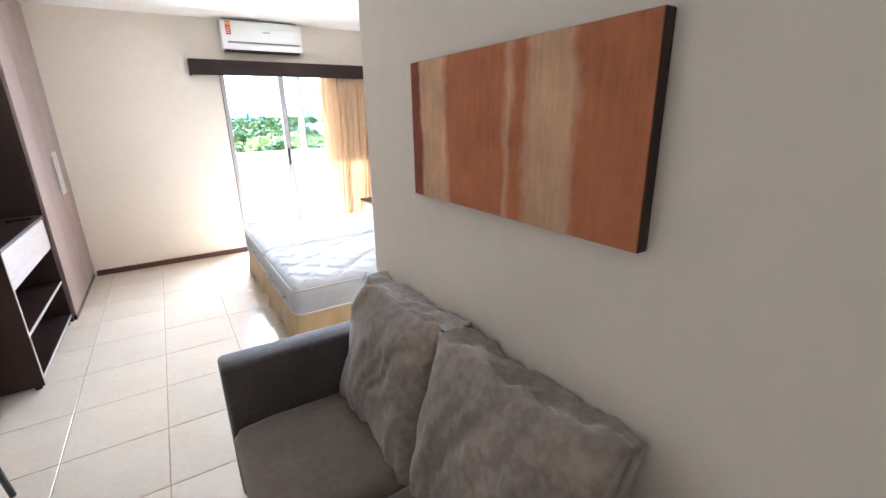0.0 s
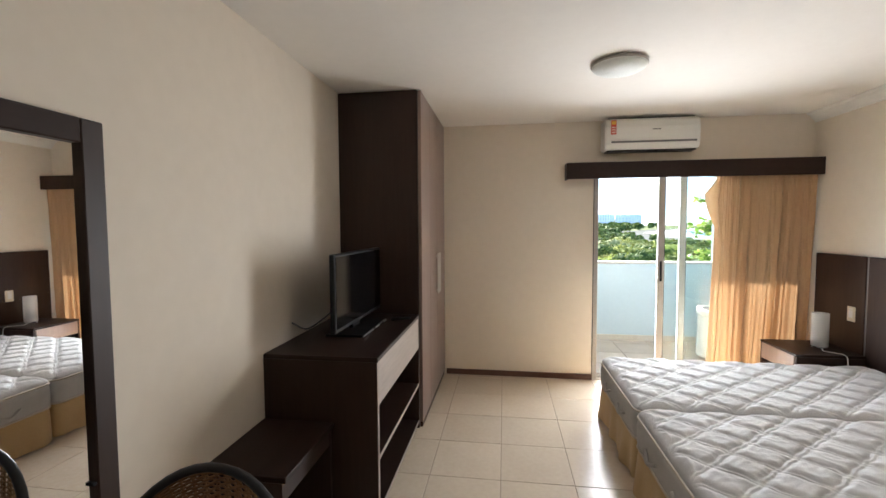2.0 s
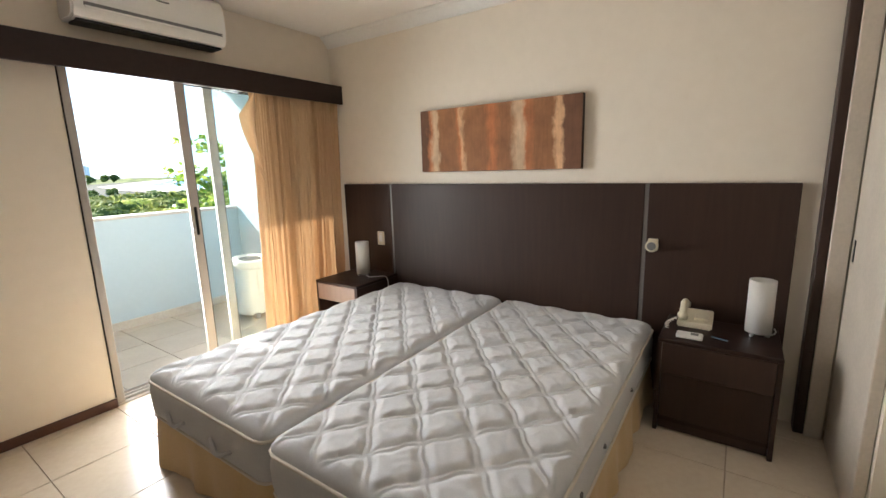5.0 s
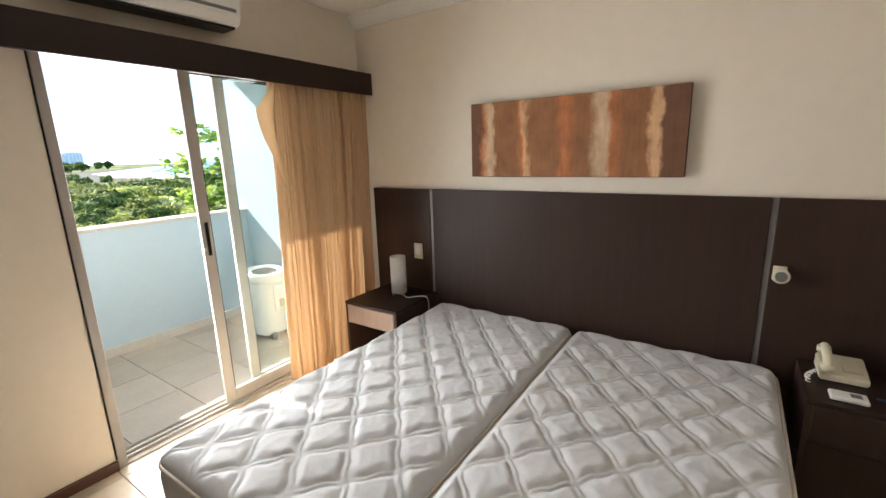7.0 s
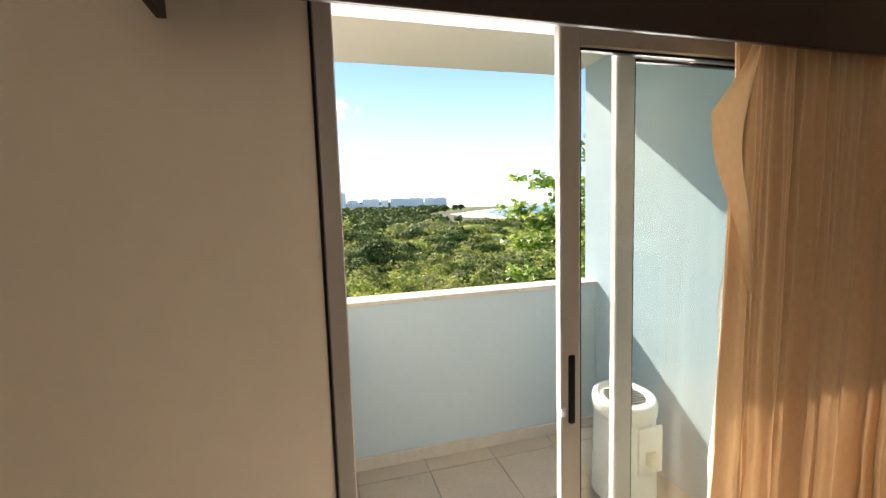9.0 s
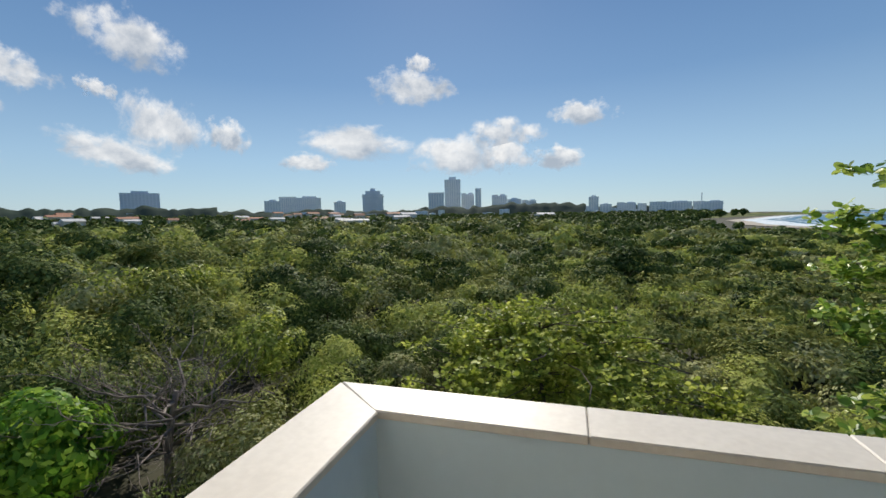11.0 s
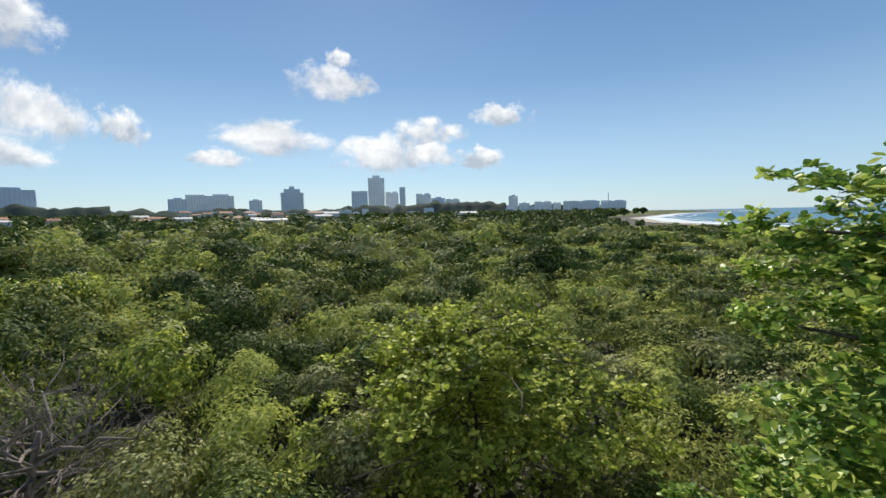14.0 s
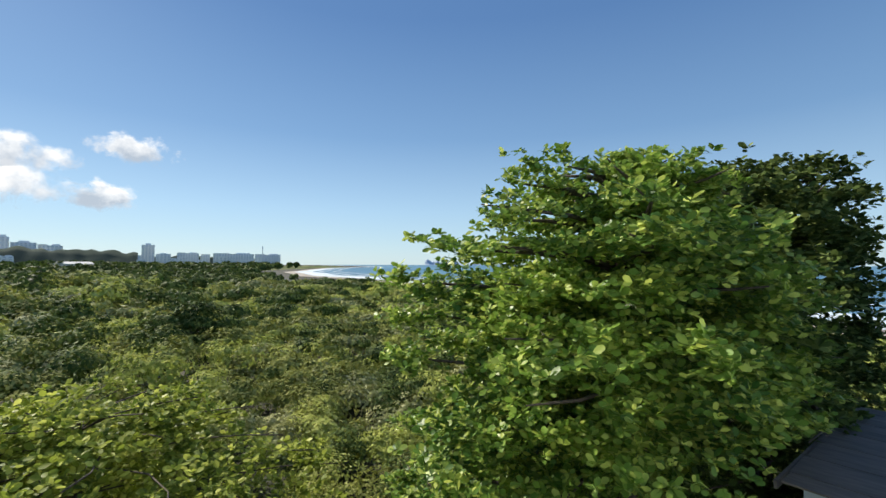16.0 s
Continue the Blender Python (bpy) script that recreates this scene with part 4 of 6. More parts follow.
def seat_cushion(y0, y1, seed):
    def f(u, v):
        x, y = -0.545 + 0.60 * u, y0 + (y1 - y0) * v
        eu, ev = min(u, 1 - u) * 0.6, min(v, 1 - v) * (y1 - y0)
        drop = sum((0.05 - math.sqrt(max(0, 0.0025 - (0.05 - e_) ** 2))) if e_ < 0.05 else 0 for e_ in (eu, ev))
        crown = 0.022 * math.sin(u * math.pi) * math.sin(v * math.pi)
        w = 0.006 * noise.noise(Vector((x * 9 + seed, y * 7, 0)))
        return Vector((x, y, 0.425 + crown - min(drop, 0.07) + w))

    bm = grid(26, 26, f)
    box(-0.542, 0.05, y0 + 0.003, y1 - 0.003, 0.282, 0.385, 0.012, bm=bm)
    return bm


for i, (y0, y1) in enumerate(((0.456, 1.05), (-0.143, 0.452))):
    part("seat_cushion", seat_cushion(y0, y1, i * 7.0), SUEDE_SEAT, sf, "olive taupe seat cushion", smooth=True)
for i, cy in enumerate((0.745, 0.135)):
    part("back_cushion", cushion(0.015, cy, 0.655, 0.125, 0.312, 0.265, 3.0 + i * 11, 15, wr=0.034), SUEDE, sf, "slack crumpled back cushion", smooth=True)
for yy in (-0.2, 1.1):
    for xx in (-0.48, 0.1):
        part("foot", cyl(xx, yy, 0.0, 0.062, 0.025, 12), BLACK, sf)

# ---- round table and wicker chair ----
tb = thing("round_table", (-1.68, 0.86, 0), "small round slate-grey table with a black pedestal", "table")
part("tabletop", cyl(-1.68, 0.86, 0.72, 0.742, 0.357, 56, None, 0.004), TABLE_TOP, tb, smooth=False)
part("column", cyl(-1.68, 0.86, 0.03, 0.72, 0.03, 20), TUBE, tb, smooth=True)
part("base", cyl(-1.68, 0.86, 0.0, 0.03, 0.21, 36, 0.19, 0.004), TUBE, tb)

ch = thing("wicker_chair", (-1.62, 1.42, 0), "wicker armchair on a black tube frame at the table", "chair")
CX, CYB = -1.62, 1.68


def arch_point(a):
    """The bent tube: round the back and down to the arms."""
    return Vector((CX + 0.30 * math.sin(a), CYB - 0.16 * (1 - math.cos(a)) ** 1.1, 0.52 + 0.345 * math.cos(a) if abs(a) < 1.9 else 0.4))


arch = [arch_point(radians(a)) for a in range(-100, 101, 8)]
left = spline([(CX - 0.25, 1.21, 0.005), (CX - 0.28, 1.24, 0.30), tuple(arch[0])], 8)
right = [Vector((2 * CX - p.x, p.y, p.z)) for p in left]
part("bent_frame", tube(left + arch[1:-1] + right[::-1], 0.0135, 10), TUBE, ch, "black bent tube arm and back", smooth=True)
for s in (-1, 1):
    part("rear_leg", tube([(CX + s * 0.21, 1.645, 0.42), (CX + s * 0.23, 1.70, 0.005)], 0.0125, 10), TUBE, ch, smooth=True)
part("seat_hoop", tube([(CX + 0.235 * math.cos(a), 1.43 + 0.225 * math.sin(a), 0.42) for a in (2 * math.pi * k / 40 for k in range(41))], 0.0115, 8), TUBE, ch, smooth=True)


def back_strand(i, n):
    """One upright cane of the back, from the seat to the arch."""
    s = (i / (n - 1)) * 2 - 1
    a = s * radians(50)
    top = arch_point(a)
    bot = Vector((CX + s * 0.12, 1.645, 0.43))
    return [bot.lerp(top, t_) + Vector((0, 0.018 * math.sin(t_ * math.pi), 0)) for t_ in (0, 0.33, 0.66, 1)]


NS = 15
rows_b = [back_strand(i, NS) for i in range(NS)]
for st_ in rows_b:
    part("cane", tube(st_, 0.0045, 5), WICKER, ch, smooth=True)


def back_sheet(u, v, off):
    k = u * (NS - 1)
    i = min(int(k), NS - 2)
    t_ = k - i
    def at(st_):
        j = min(int(v * 3), 2)
        return st_[j].lerp(st_[j + 1], v * 3 - j)
    return at(rows_b[i]).lerp(at(rows_b[i + 1]), t_) + Vector((0, off, 0))


for r_ in range(46):
    v_ = 0.02 + 0.96 * r_ / 45
    part("weave", tube([back_sheet(k / 28, v_, 0.005 * (1 if (k + r_) % 2 else -1)) for k in range(29)], 0.0042, 4), WICKER, ch, smooth=True)
for sgn in (0.0, 1.0):
    part("edge_wrap", tube([back_sheet(sgn, k / 10, 0) for k in range(11)], 0.009, 7), WICKER, ch, smooth=True)


def seat_row(r_, n=30):
    y = 1.225 + 0.42 * r_ / (n - 1)
    hw = 0.232 * math.sqrt(max(0.02, 1 - ((y - 1.43) / 0.232) ** 2))
    return [(CX - hw + 2 * hw * k / 24, y, 0.428 - 0.015 * math.sin(math.pi * k / 24) + 0.004 * (1 if (k + r_) % 2 else -1)) for k in range(25)]


for r_ in range(30):
    part("seat_weave", tube(seat_row(r_), 0.0055, 4), WICKER, ch, smooth=True)
part("front_wrap", tube([(CX + 0.235 * math.cos(a), 1.43 + 0.225 * math.sin(a), 0.415 - 0.012) for a in (math.pi + math.pi * k / 20 for k in range(21))], 0.02, 8), WICKER, ch, "wrapped wicker seat rim", smooth=True)

# ---- bathroom door edge beside the headboard ----
bd = thing("door_3", (1.7, 1.39, 0), "dark brown bathroom door casing with a pale leaf", "door", kind="structure")
part("casing", box(1.93, 2.028, 1.495, 1.538, 0.0, 2.57, 0.004), WENGE, bd, "dark brown casing post")
part("jamb", box(1.915, 2.028, 1.4215, 1.4945, 0.0, 2.569, 0.003), CREAM_WOOD, bd, "cream painted jamb")
part("leaf", box(1.28, 1.90, 1.382, 1.42, 0.01, 2.1, 0.003), CREAM_WOOD, bd, "cream painted door leaf")
part("strike_plate", box(1.83, 1.85, 1.4205, 1.4235, 0.95, 1.05), BLACK, bd, "dark lock plate")

# ---- white appliance on the balcony ----
AX, AY = 1.60, 5.89
ou = thing("portable_appliance", (AX, AY, 0), "white upright round-topped appliance standing on the balcony tiles", "appliance")


def barrel(u, v):
    """Upright body, square-shouldered in plan, slightly narrower at the top."""
    a = u * 2 * math.pi
    c_, s_ = math.cos(a), math.sin(a)
    r = 0.146 * (abs(c_) ** 3.2 + abs(s_) ** 3.2) ** (-1 / 3.2) * (1 - 0.07 * v)
    z = 0.035 + 0.475 * v
    return Vector((AX + r * c_, AY + r * s_, z))


part("body", grid(56, 10, barrel), WHITE_PL, ou, smooth=True)


def dish(u, v):
    """Rim and hollow of the top."""
    a = u * 2 * math.pi
    prof = ((0.150, 0.505), (0.163, 0.520), (0.166, 0.560), (0.158, 0.588), (0.140, 0.592), (0.130, 0.586), (0.122, 0.579), (0.060, 0.576), (0.0, 0.575))
    k = v * (len(prof) - 1)
    i_ = min(int(k), len(prof) - 2)
    r = prof[i_][0] + (prof[i_ + 1][0] - prof[i_][0]) * (k - i_)
    z = prof[i_][1] + (prof[i_ + 1][1] - prof[i_][1]) * (k - i_)
    return Vector((AX + r * math.cos(a), AY + r * math.sin(a), z + 0.10 * r * math.sin(a)))


b = grid(48, 16, dish)
bmesh.ops.remove_doubles(b, verts=b.verts, dist=0.0004)
part("lid", b, WHITE_PL, ou, "round hollow white lid", smooth=True)
for k in range(9):
    yy = AY - 0.08 + 0.02 * k
    hw = math.sqrt(max(0.0, 0.105 ** 2 - (yy - AY) ** 2))
    part("grille_bar", box(AX - hw, AX + hw, yy - 0.003, yy + 0.003, 0.577 + 0.1 * (yy - AY), 0.584 + 0.1 * (yy - AY)), GREY_SLOT, ou)
part("front_panel", box(AX - 0.03, AX + 0.115, AY - 0.152, AY - 0.138, 0.22, 0.47, 0.005, seg=2), WHITE_PL, ou, "raised white front panel")
part("dial", cyl(AX + 0.045, AY - 0.148, 0.27, 0.34, 0.034, 20, 0.03, 0.004), CREAM_PL, ou, "round cream knob", smooth=True)
for xx in (-0.095, 0.07):
    part("foot", box(AX + xx, AX + xx + 0.055, AY - 0.165, AY - 0.10, -0.007, 0.05, 0.006), GREY_SLOT, ou, "dark moulded foot")
    part("foot", box(AX + xx, AX + xx + 0.055, AY + 0.08, AY + 0.145, -0.007, 0.05, 0.006), GREY_SLOT, ou, "dark moulded foot")
loop = [(AX + 0.16 + 0.14 * math.cos(a), AY - 0.24 + 0.10 * math.sin(a), 0.001 + 0.0006 * (k_ % 5)) for k_, a in enumerate(0.16 * k for k in range(52))]
part("cable", tube([(AX + 0.10, AY - 0.15, 0.10), (AX + 0.16, AY - 0.19, 0.02)] + loop, 0.005, 6), CREAM_PL, ou, "pale cable coiled on the tiles", smooth=True)


# ---- outdoors: ground, sea, far land ----
G = -8.0
SOIL = material("scrub_soil", (0.035, 0.04, 0.016), 0.95, (0.06, 0.048, 0.028), 0.06, 0.9, 0.8, 0.5, 3, bump_dist=0.1)
SAND = material("beach_sand", (0.42, 0.37, 0.29), 0.9, (0.34, 0.30, 0.24), 0.02, 0.4, 0.6, 0.2, 1)
SEA = material("sea_water", (0.05, 0.17, 0.24), 0.35, (0.04, 0.13, 0.20), 0.004, 0.05, 0.6, 0.3, 0.15, bump_dist=0.5)
FOAM = material("sea_foam", (0.8, 0.82, 0.82), 0.8, (0.35, 0.48, 0.52), 0.05, 0.3, 0.9, 0.0)


def foliage(name, a, b, c, big=0.12, trans=0.35, rough=0.45, spec=0.4):
    """Leaves: green varied leaf by leaf and patch by patch, letting some light through."""
    m = bpy.data.materials.new(name)
    m.use_nodes = True
    nt = m.node_tree
    nt.nodes.clear()
    N, L = nt.nodes.new, nt.links.new
    out, bs, tr, ms = N("ShaderNodeOutputMaterial"), N("ShaderNodeBsdfPrincipled"), N("ShaderNodeBsdfTranslucent"), N("ShaderNodeMixShader")
    tc, no, ge, r1, r2 = N("ShaderNodeTexCoord"), N("ShaderNodeTexNoise"), N("ShaderNodeNewGeometry"), N("ShaderNodeMix"), N("ShaderNodeMix")
    no.inputs["Scale"].default_value, no.inputs["Detail"].default_value = big, 4
    L(tc.outputs["Object"], no.inputs["Vector"])
    mr = N("ShaderNodeMapRange")
    mr.inputs["From Min"].default_value, mr.inputs["From Max"].default_value = 0.36, 0.64
    L(no.outputs[0], mr.inputs[0])
    r1.data_type = r2.data_type = "RGBA"
    r1.inputs["A"].default_value, r1.inputs["B"].default_value = (*a, 1), (*b, 1)
    r2.inputs["B"].default_value = (*c, 1)
    L(mr.outputs[0], r1.inputs["Factor"])
    L(r1.outputs["Result"], r2.inputs["A"])
    mi = N("ShaderNodeMath")
    mi.operation = "POWER"
    mi.inputs[1].default_value = 3.0
    L(ge.outputs["Random Per Island"], mi.inputs[0])
    L(mi.outputs[0], r2.inputs["Factor"])
    L(r2.outputs["Result"], bs.inputs["Base Color"])
    L(r2.outputs["Result"], tr.inputs[0])
    bs.inputs["Roughness"].default_value = rough
    bs.inputs["Specular IOR Level"].default_value = spec
    ms.inputs[0].default_value = trans
    L(bs.outputs[0], ms.inputs[1])
    L(tr.outputs[0], ms.inputs[2])
    L(ms.outputs[0], out.inputs[0])
    return m


LEAF = foliage("scrub_leaves", (0.085, 0.12, 0.022), (0.32, 0.335, 0.085), (0.48, 0.48, 0.17), 0.11, 0.22, 0.7, 0.04)
LEAF_OLIVE = foliage("olive_leaves", (0.16, 0.185, 0.06), (0.33, 0.34, 0.13), (0.50, 0.49, 0.25), 0.22, 0.18, 0.7, 0.04)
LEAF_LIGHT = foliage("light_scrub_leaves", (0.24, 0.30, 0.055), (0.42, 0.46, 0.11), (0.60, 0.60, 0.20), 0.3, 0.32, 0.7, 0.04)
# dark tree leaves; also stand in for shade on the second sea almond
LEAF_DARK = foliage("dark_and_shaded_leaves", (0.028, 0.055, 0.013), (0.090, 0.13, 0.030), (0.23, 0.28, 0.08), 0.3, 0.2, 0.65, 0.06)
LEAF_LIME = foliage("yellow_green_leaves", (0.11, 0.165, 0.024), (0.31, 0.37, 0.05), (0.72, 0.74, 0.17), 0.7, 0.42, 0.5, 0.12)
LEAF_BRIGHT = foliage("glossy_bright_leaves", (0.05, 0.14, 0.014), (0.13, 0.28, 0.024), (0.38, 0.54, 0.06), 1.1, 0.38, 0.45, 0.15)
LEAF_ALMOND = foliage("almond_leaves", (0.06, 0.145, 0.026), (0.21, 0.34, 0.05), (0.62, 0.69, 0.15), 0.45, 0.33, 0.40, 0.2)
BARK = material("grey_bark", (0.085, 0.068, 0.05), 0.9, (0.055, 0.043, 0.032), 3, 25, 0.9, 0.6, 30, stretch=(1, 1, 0.3), bump_dist=0.02)
DEAD = material("bare_grey_twigs", (0.21, 0.175, 0.15), 0.9, (0.13, 0.105, 0.09), 3, 25, 0.8, 0.4, 40)
WOODS = foliage("distant_canopy", (0.08, 0.105, 0.04), (0.19, 0.205, 0.085), (0.19, 0.205, 0.085), 0.03, 0.0, 0.9, 0.05)


def polar_sheet(name, mat, radii, a0, a1, n, f, smooth=True):
    """A sheet round the building, from azimuth a0 to a1 (degrees, to the left of +y)."""
    az = np.radians(np.linspace(a0, a1, n + 1))
    r = np.asarray(radii, float)
    R, A = np.meshgrid(r, az, indexing="ij")
    X, Y = -R * np.sin(A) + 0.5, R * np.cos(A) + 6.0
    Z = f(X, Y, R)
    v = np.stack([X, Y, Z], -1).reshape(-1, 3)
    i, j = np.meshgrid(np.arange(len(r) - 1), np.arange(n), indexing="ij")
    k = (i * (n + 1) + j).ravel()
    q = np.stack([k, k + n + 1, k + n + 2, k + 1], -1)
    return mesh_object(name, v, q, mat, smooth)


def waves(X, Y, seed, scales):
    """Cheap smooth noise from sums of sines."""
    rs = np.random.RandomState(seed)
    out = np.zeros_like(X)
    for s, amp in scales:
        for _ in range(4):
            a, p = rs.uniform(0, 2 * np.pi), rs.uniform(0, 2 * np.pi)
            f = s * rs.uniform(0.7, 1.4)
            out = out + amp * np.sin((X * np.cos(a) + Y * np.sin(a)) * f + p + 1.3 * np.sin((X * np.sin(a) - Y * np.cos(a)) * f * 0.6 + p))
    return out


tagged(polar_sheet("ground", SOIL, np.concatenate([np.linspace(0.05, 60, 24), np.geomspace(70, 4600, 24)]), -180, 180, 96,
                   lambda X, Y, R: G + 0 * X), "dark green scrubland soil reaching the horizon", "ground", kind="structure")


def coast(y):
    """The shore's x along y."""
    return 78 + 0.155 * y + 0.00046 * np.clip(y - 330, 0, 970) ** 2 + 0.14 * np.clip(y - 1300, 0, None)


def sea_sheet(name, mat, off0, off1, z, y0=-900, y1=4400, n=60):
    ys = np.linspace(y0, y1, n + 1)
    wob = 9 * np.sin(ys * 0.011) + 5 * np.sin(ys * 0.031 + 1)
    a = np.stack([coast(ys) + wob + off0, ys, np.full(n + 1, z)], -1)
    b_ = np.stack([coast(ys) + (wob if off1 < 500 else 0) + off1, ys, np.full(n + 1, z)], -1)
    v = np.concatenate([a, b_])
    k = np.arange(n)
    return mesh_object(name, v, np.stack([k, k + n + 1, k + n + 2, k + 1], -1), mat)


tagged(sea_sheet("beach", SAND, -8, 12, G + 0.4), "pale sand beach along the shore", "beach", kind="structure")
tagged(sea_sheet("surf", FOAM, 4, 26, G + 0.55), "white surf line at the beach", "surf", kind="structure")
tagged(sea_sheet("water", SEA, 8, 4300, G + 0.45), "blue-green sea reaching the horizon", "water", kind="structure")
for off in (34, 52):
    tagged(sea_sheet("wave_crest", FOAM, off, off + 3.5, G + 0.6), "breaking white wave crest", "surf", kind="structure")


def woods_height(X, Y, R):
    h = G + 2.2 + 0.55 * waves(X, Y, 5, ((0.9, 0.5), (0.45, 0.6), (0.18, 0.6))) * np.clip(R / 260, 0.6, 1.6)
    h += np.clip((R - 500) / 900, 0, 1) * (5 + 4 * waves(X, Y, 9, ((0.004, 0.5), (0.009, 0.3))))
    shore = np.clip((coast(Y) - 26 - X) / 90, 0, 1)
    return G - 1.5 + (h - G + 1.5) * shore


far = polar_sheet("far_woods", WOODS, np.geomspace(185, 1300, 230), -38, 96, 440, woods_height, smooth=False)
tagged(far, "green canopy of distant scrub woodland", "woodland", kind="stuff")


def ridge(name, dist, a0, a1, base, amp, seed, mat, label):
    def f(X, Y, R):
        prof = base + amp * np.abs(waves(X, Y, seed, ((0.006, 0.30), (0.02, 0.2), (0.07, 0.10), (0.21, 0.07))))
        k = (R - dist) / 60
        return G + prof * np.clip(1 - np.abs(k - 1), 0, 1)
    tagged(polar_sheet(name, mat, dist + np.linspace(0, 120, 9), a0, a1, 420, f, smooth=False), label, "hill", kind="stuff")


def far_tree_crowns():
    """Crowns of single far trees, from the scrub's edge to the hills."""
    rs = np.random.RandomState(77)
    n = 2600
    d = 200 * (900 / 200) ** rs.uniform(0, 1, n)
    a = np.radians(rs.uniform(-30, 92, n))
    x, y = 0.5 - d * np.sin(a), 6 + d * np.cos(a)
    r = rs.uniform(2.2, 4.5, n) * np.clip(d / 330, 0.8, 1.7)
    rise = np.where(a > 0.72, 0.020, 0.010) * np.clip(d - 420, 0, 430)
    z = G + 1.2 + 0.35 * r + rise
    ok = x < coast(y) - 40
    return np.stack([x, y, z, r, d], -1)[ok]


# hill green carries the distance haze as a bluish tint
HILL = foliage("haze_tinted_hill_green", (0.035, 0.055, 0.042), (0.06, 0.08, 0.062), (0.06, 0.08, 0.062), 0.02, 0, 0.95, 0.03)
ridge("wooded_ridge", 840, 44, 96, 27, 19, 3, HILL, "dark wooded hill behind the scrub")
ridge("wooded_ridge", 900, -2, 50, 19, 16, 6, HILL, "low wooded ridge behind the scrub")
ridge("wooded_ridge", 1550, -16, 96, 26, 16, 14, HILL, "far wooded ridge, bluish with haze put into its colour")

# the island's pale blue is haze mixed into its base colour
ISLAND = material("haze_tinted_island", (0.52, 0.60, 0.68), 0.9, (0.48, 0.56, 0.64), 0.01, 0.1, 0.6, 0.0)
ridge("far_island", 4150, -47, -35, 4, 42, 21, ISLAND, "island beyond the sea, pale blue haze put into its colour")

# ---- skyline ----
# distance haze is put into these base colours, walls and windows alike
CONC = [material("haze_paled_render", c, 0.8, tuple(x * 0.85 for x in c), 0.05, 0.6, 0.6, 0.0) for c in
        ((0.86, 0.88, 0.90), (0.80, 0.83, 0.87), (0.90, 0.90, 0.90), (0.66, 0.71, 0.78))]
PANE = material("haze_paled_windows", (0.52, 0.58, 0.66), 0.4, None, 0.1, 1, 0.4, 0.0)


def tower(az0, az1, top, dist, kind, mat):
    """A slab block with storeys of windows, a roof house and balconies' ledges."""
    c, w = radians((az0 + az1) / 2), 2 * dist * math.tan(radians(abs(az0 - az1) / 2))
    h = max(8.0, top * dist + 1.7 - G)
    t = thing("apartment_building", (0.5 - dist * math.sin(c), 6 + dist * math.cos(c), G), "distant apartment block on the skyline, haze put into its pale colours", "building", "skyline blocks")
    base = WORLD.pop(t.name)
    t.rotation_euler = (0, 0, c)
    depth = min(w, 22)
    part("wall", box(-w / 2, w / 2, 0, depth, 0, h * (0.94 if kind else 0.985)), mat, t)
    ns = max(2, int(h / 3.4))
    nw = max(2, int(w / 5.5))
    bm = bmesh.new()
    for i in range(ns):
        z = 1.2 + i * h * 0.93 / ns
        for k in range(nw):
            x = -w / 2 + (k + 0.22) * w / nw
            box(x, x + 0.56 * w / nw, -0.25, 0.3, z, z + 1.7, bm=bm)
    part("window", bm, PANE, t, "rows of windows, paled with haze in their colour", kind="stuff")
    if kind == 1:
        part("roof", box(-w * 0.22, w * 0.22, depth * 0.2, depth * 0.8, h * 0.94, h), mat, t)
    elif kind == 2:
        part("roof", box(-w * 0.36, w * 0.36, depth * 0.1, depth * 0.9, h * 0.94, h + 5), mat, t)
        part("roof", box(-w * 0.12, w * 0.12, depth * 0.3, depth * 0.7, h + 5, h + 12), mat, t)
        part("ledge", box(-w * 0.53, w * 0.53, -1, depth + 1, h * 0.86, h * 0.88), mat, t)
    elif kind == 3:
        part("roof", box(-w / 2, -w * 0.1, 0, depth, h * 0.94, h * 0.98), mat, t)
        part("roof", box(w * 0.05, w * 0.4, depth * 0.2, depth, h * 0.94, h), mat, t)
    for k in range(1, 4):
        part("ledge", box(-w / 2 - 0.6, w / 2 + 0.6, -0.7, -0.26, h * k / 4, h * k / 4 + 0.7), mat, t)
    return t


SKYLINE = [(53.20, 49.61, 0.0560, 1), (38.86, 36.98, 0.0406, 1), (37.15, 32.14, 0.0477, 3), (30.52, 29.06, 0.0374, 1), (26.90, 24.21, 0.0551, 2),
           (18.26, 16.2, 0.0547, 0), (16.11, 14.00, 0.0889, 1), (13.90, 12.21, 0.0522, 3), (12.05, 11.28, 0.0628, 0), (9.88, 7.93, 0.0472, 3),
           (7.86, 6.05, 0.0382, 1), (5.99, 4.14, 0.0337, 3), (0.71, -1.16, 0.0194, 3), (-1.51, -2.3, 0.0165, 0), (-2.31, -3.5, 0.0392, 1),
           (-3.62, -5.03, 0.0211, 1), (-5.61, -7.77, 0.0230, 3), (-7.94, -8.92, 0.0199, 0), (-9.24, -13.64, 0.0228, 3), (-13.74, -16.67, 0.0218, 3)]
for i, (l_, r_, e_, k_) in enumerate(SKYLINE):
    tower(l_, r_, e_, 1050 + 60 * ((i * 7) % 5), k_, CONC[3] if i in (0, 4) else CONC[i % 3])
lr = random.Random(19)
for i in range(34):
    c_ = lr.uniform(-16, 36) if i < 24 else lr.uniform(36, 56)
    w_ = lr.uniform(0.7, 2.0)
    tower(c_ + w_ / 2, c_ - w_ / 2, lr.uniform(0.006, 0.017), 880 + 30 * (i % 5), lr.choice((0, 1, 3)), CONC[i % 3])
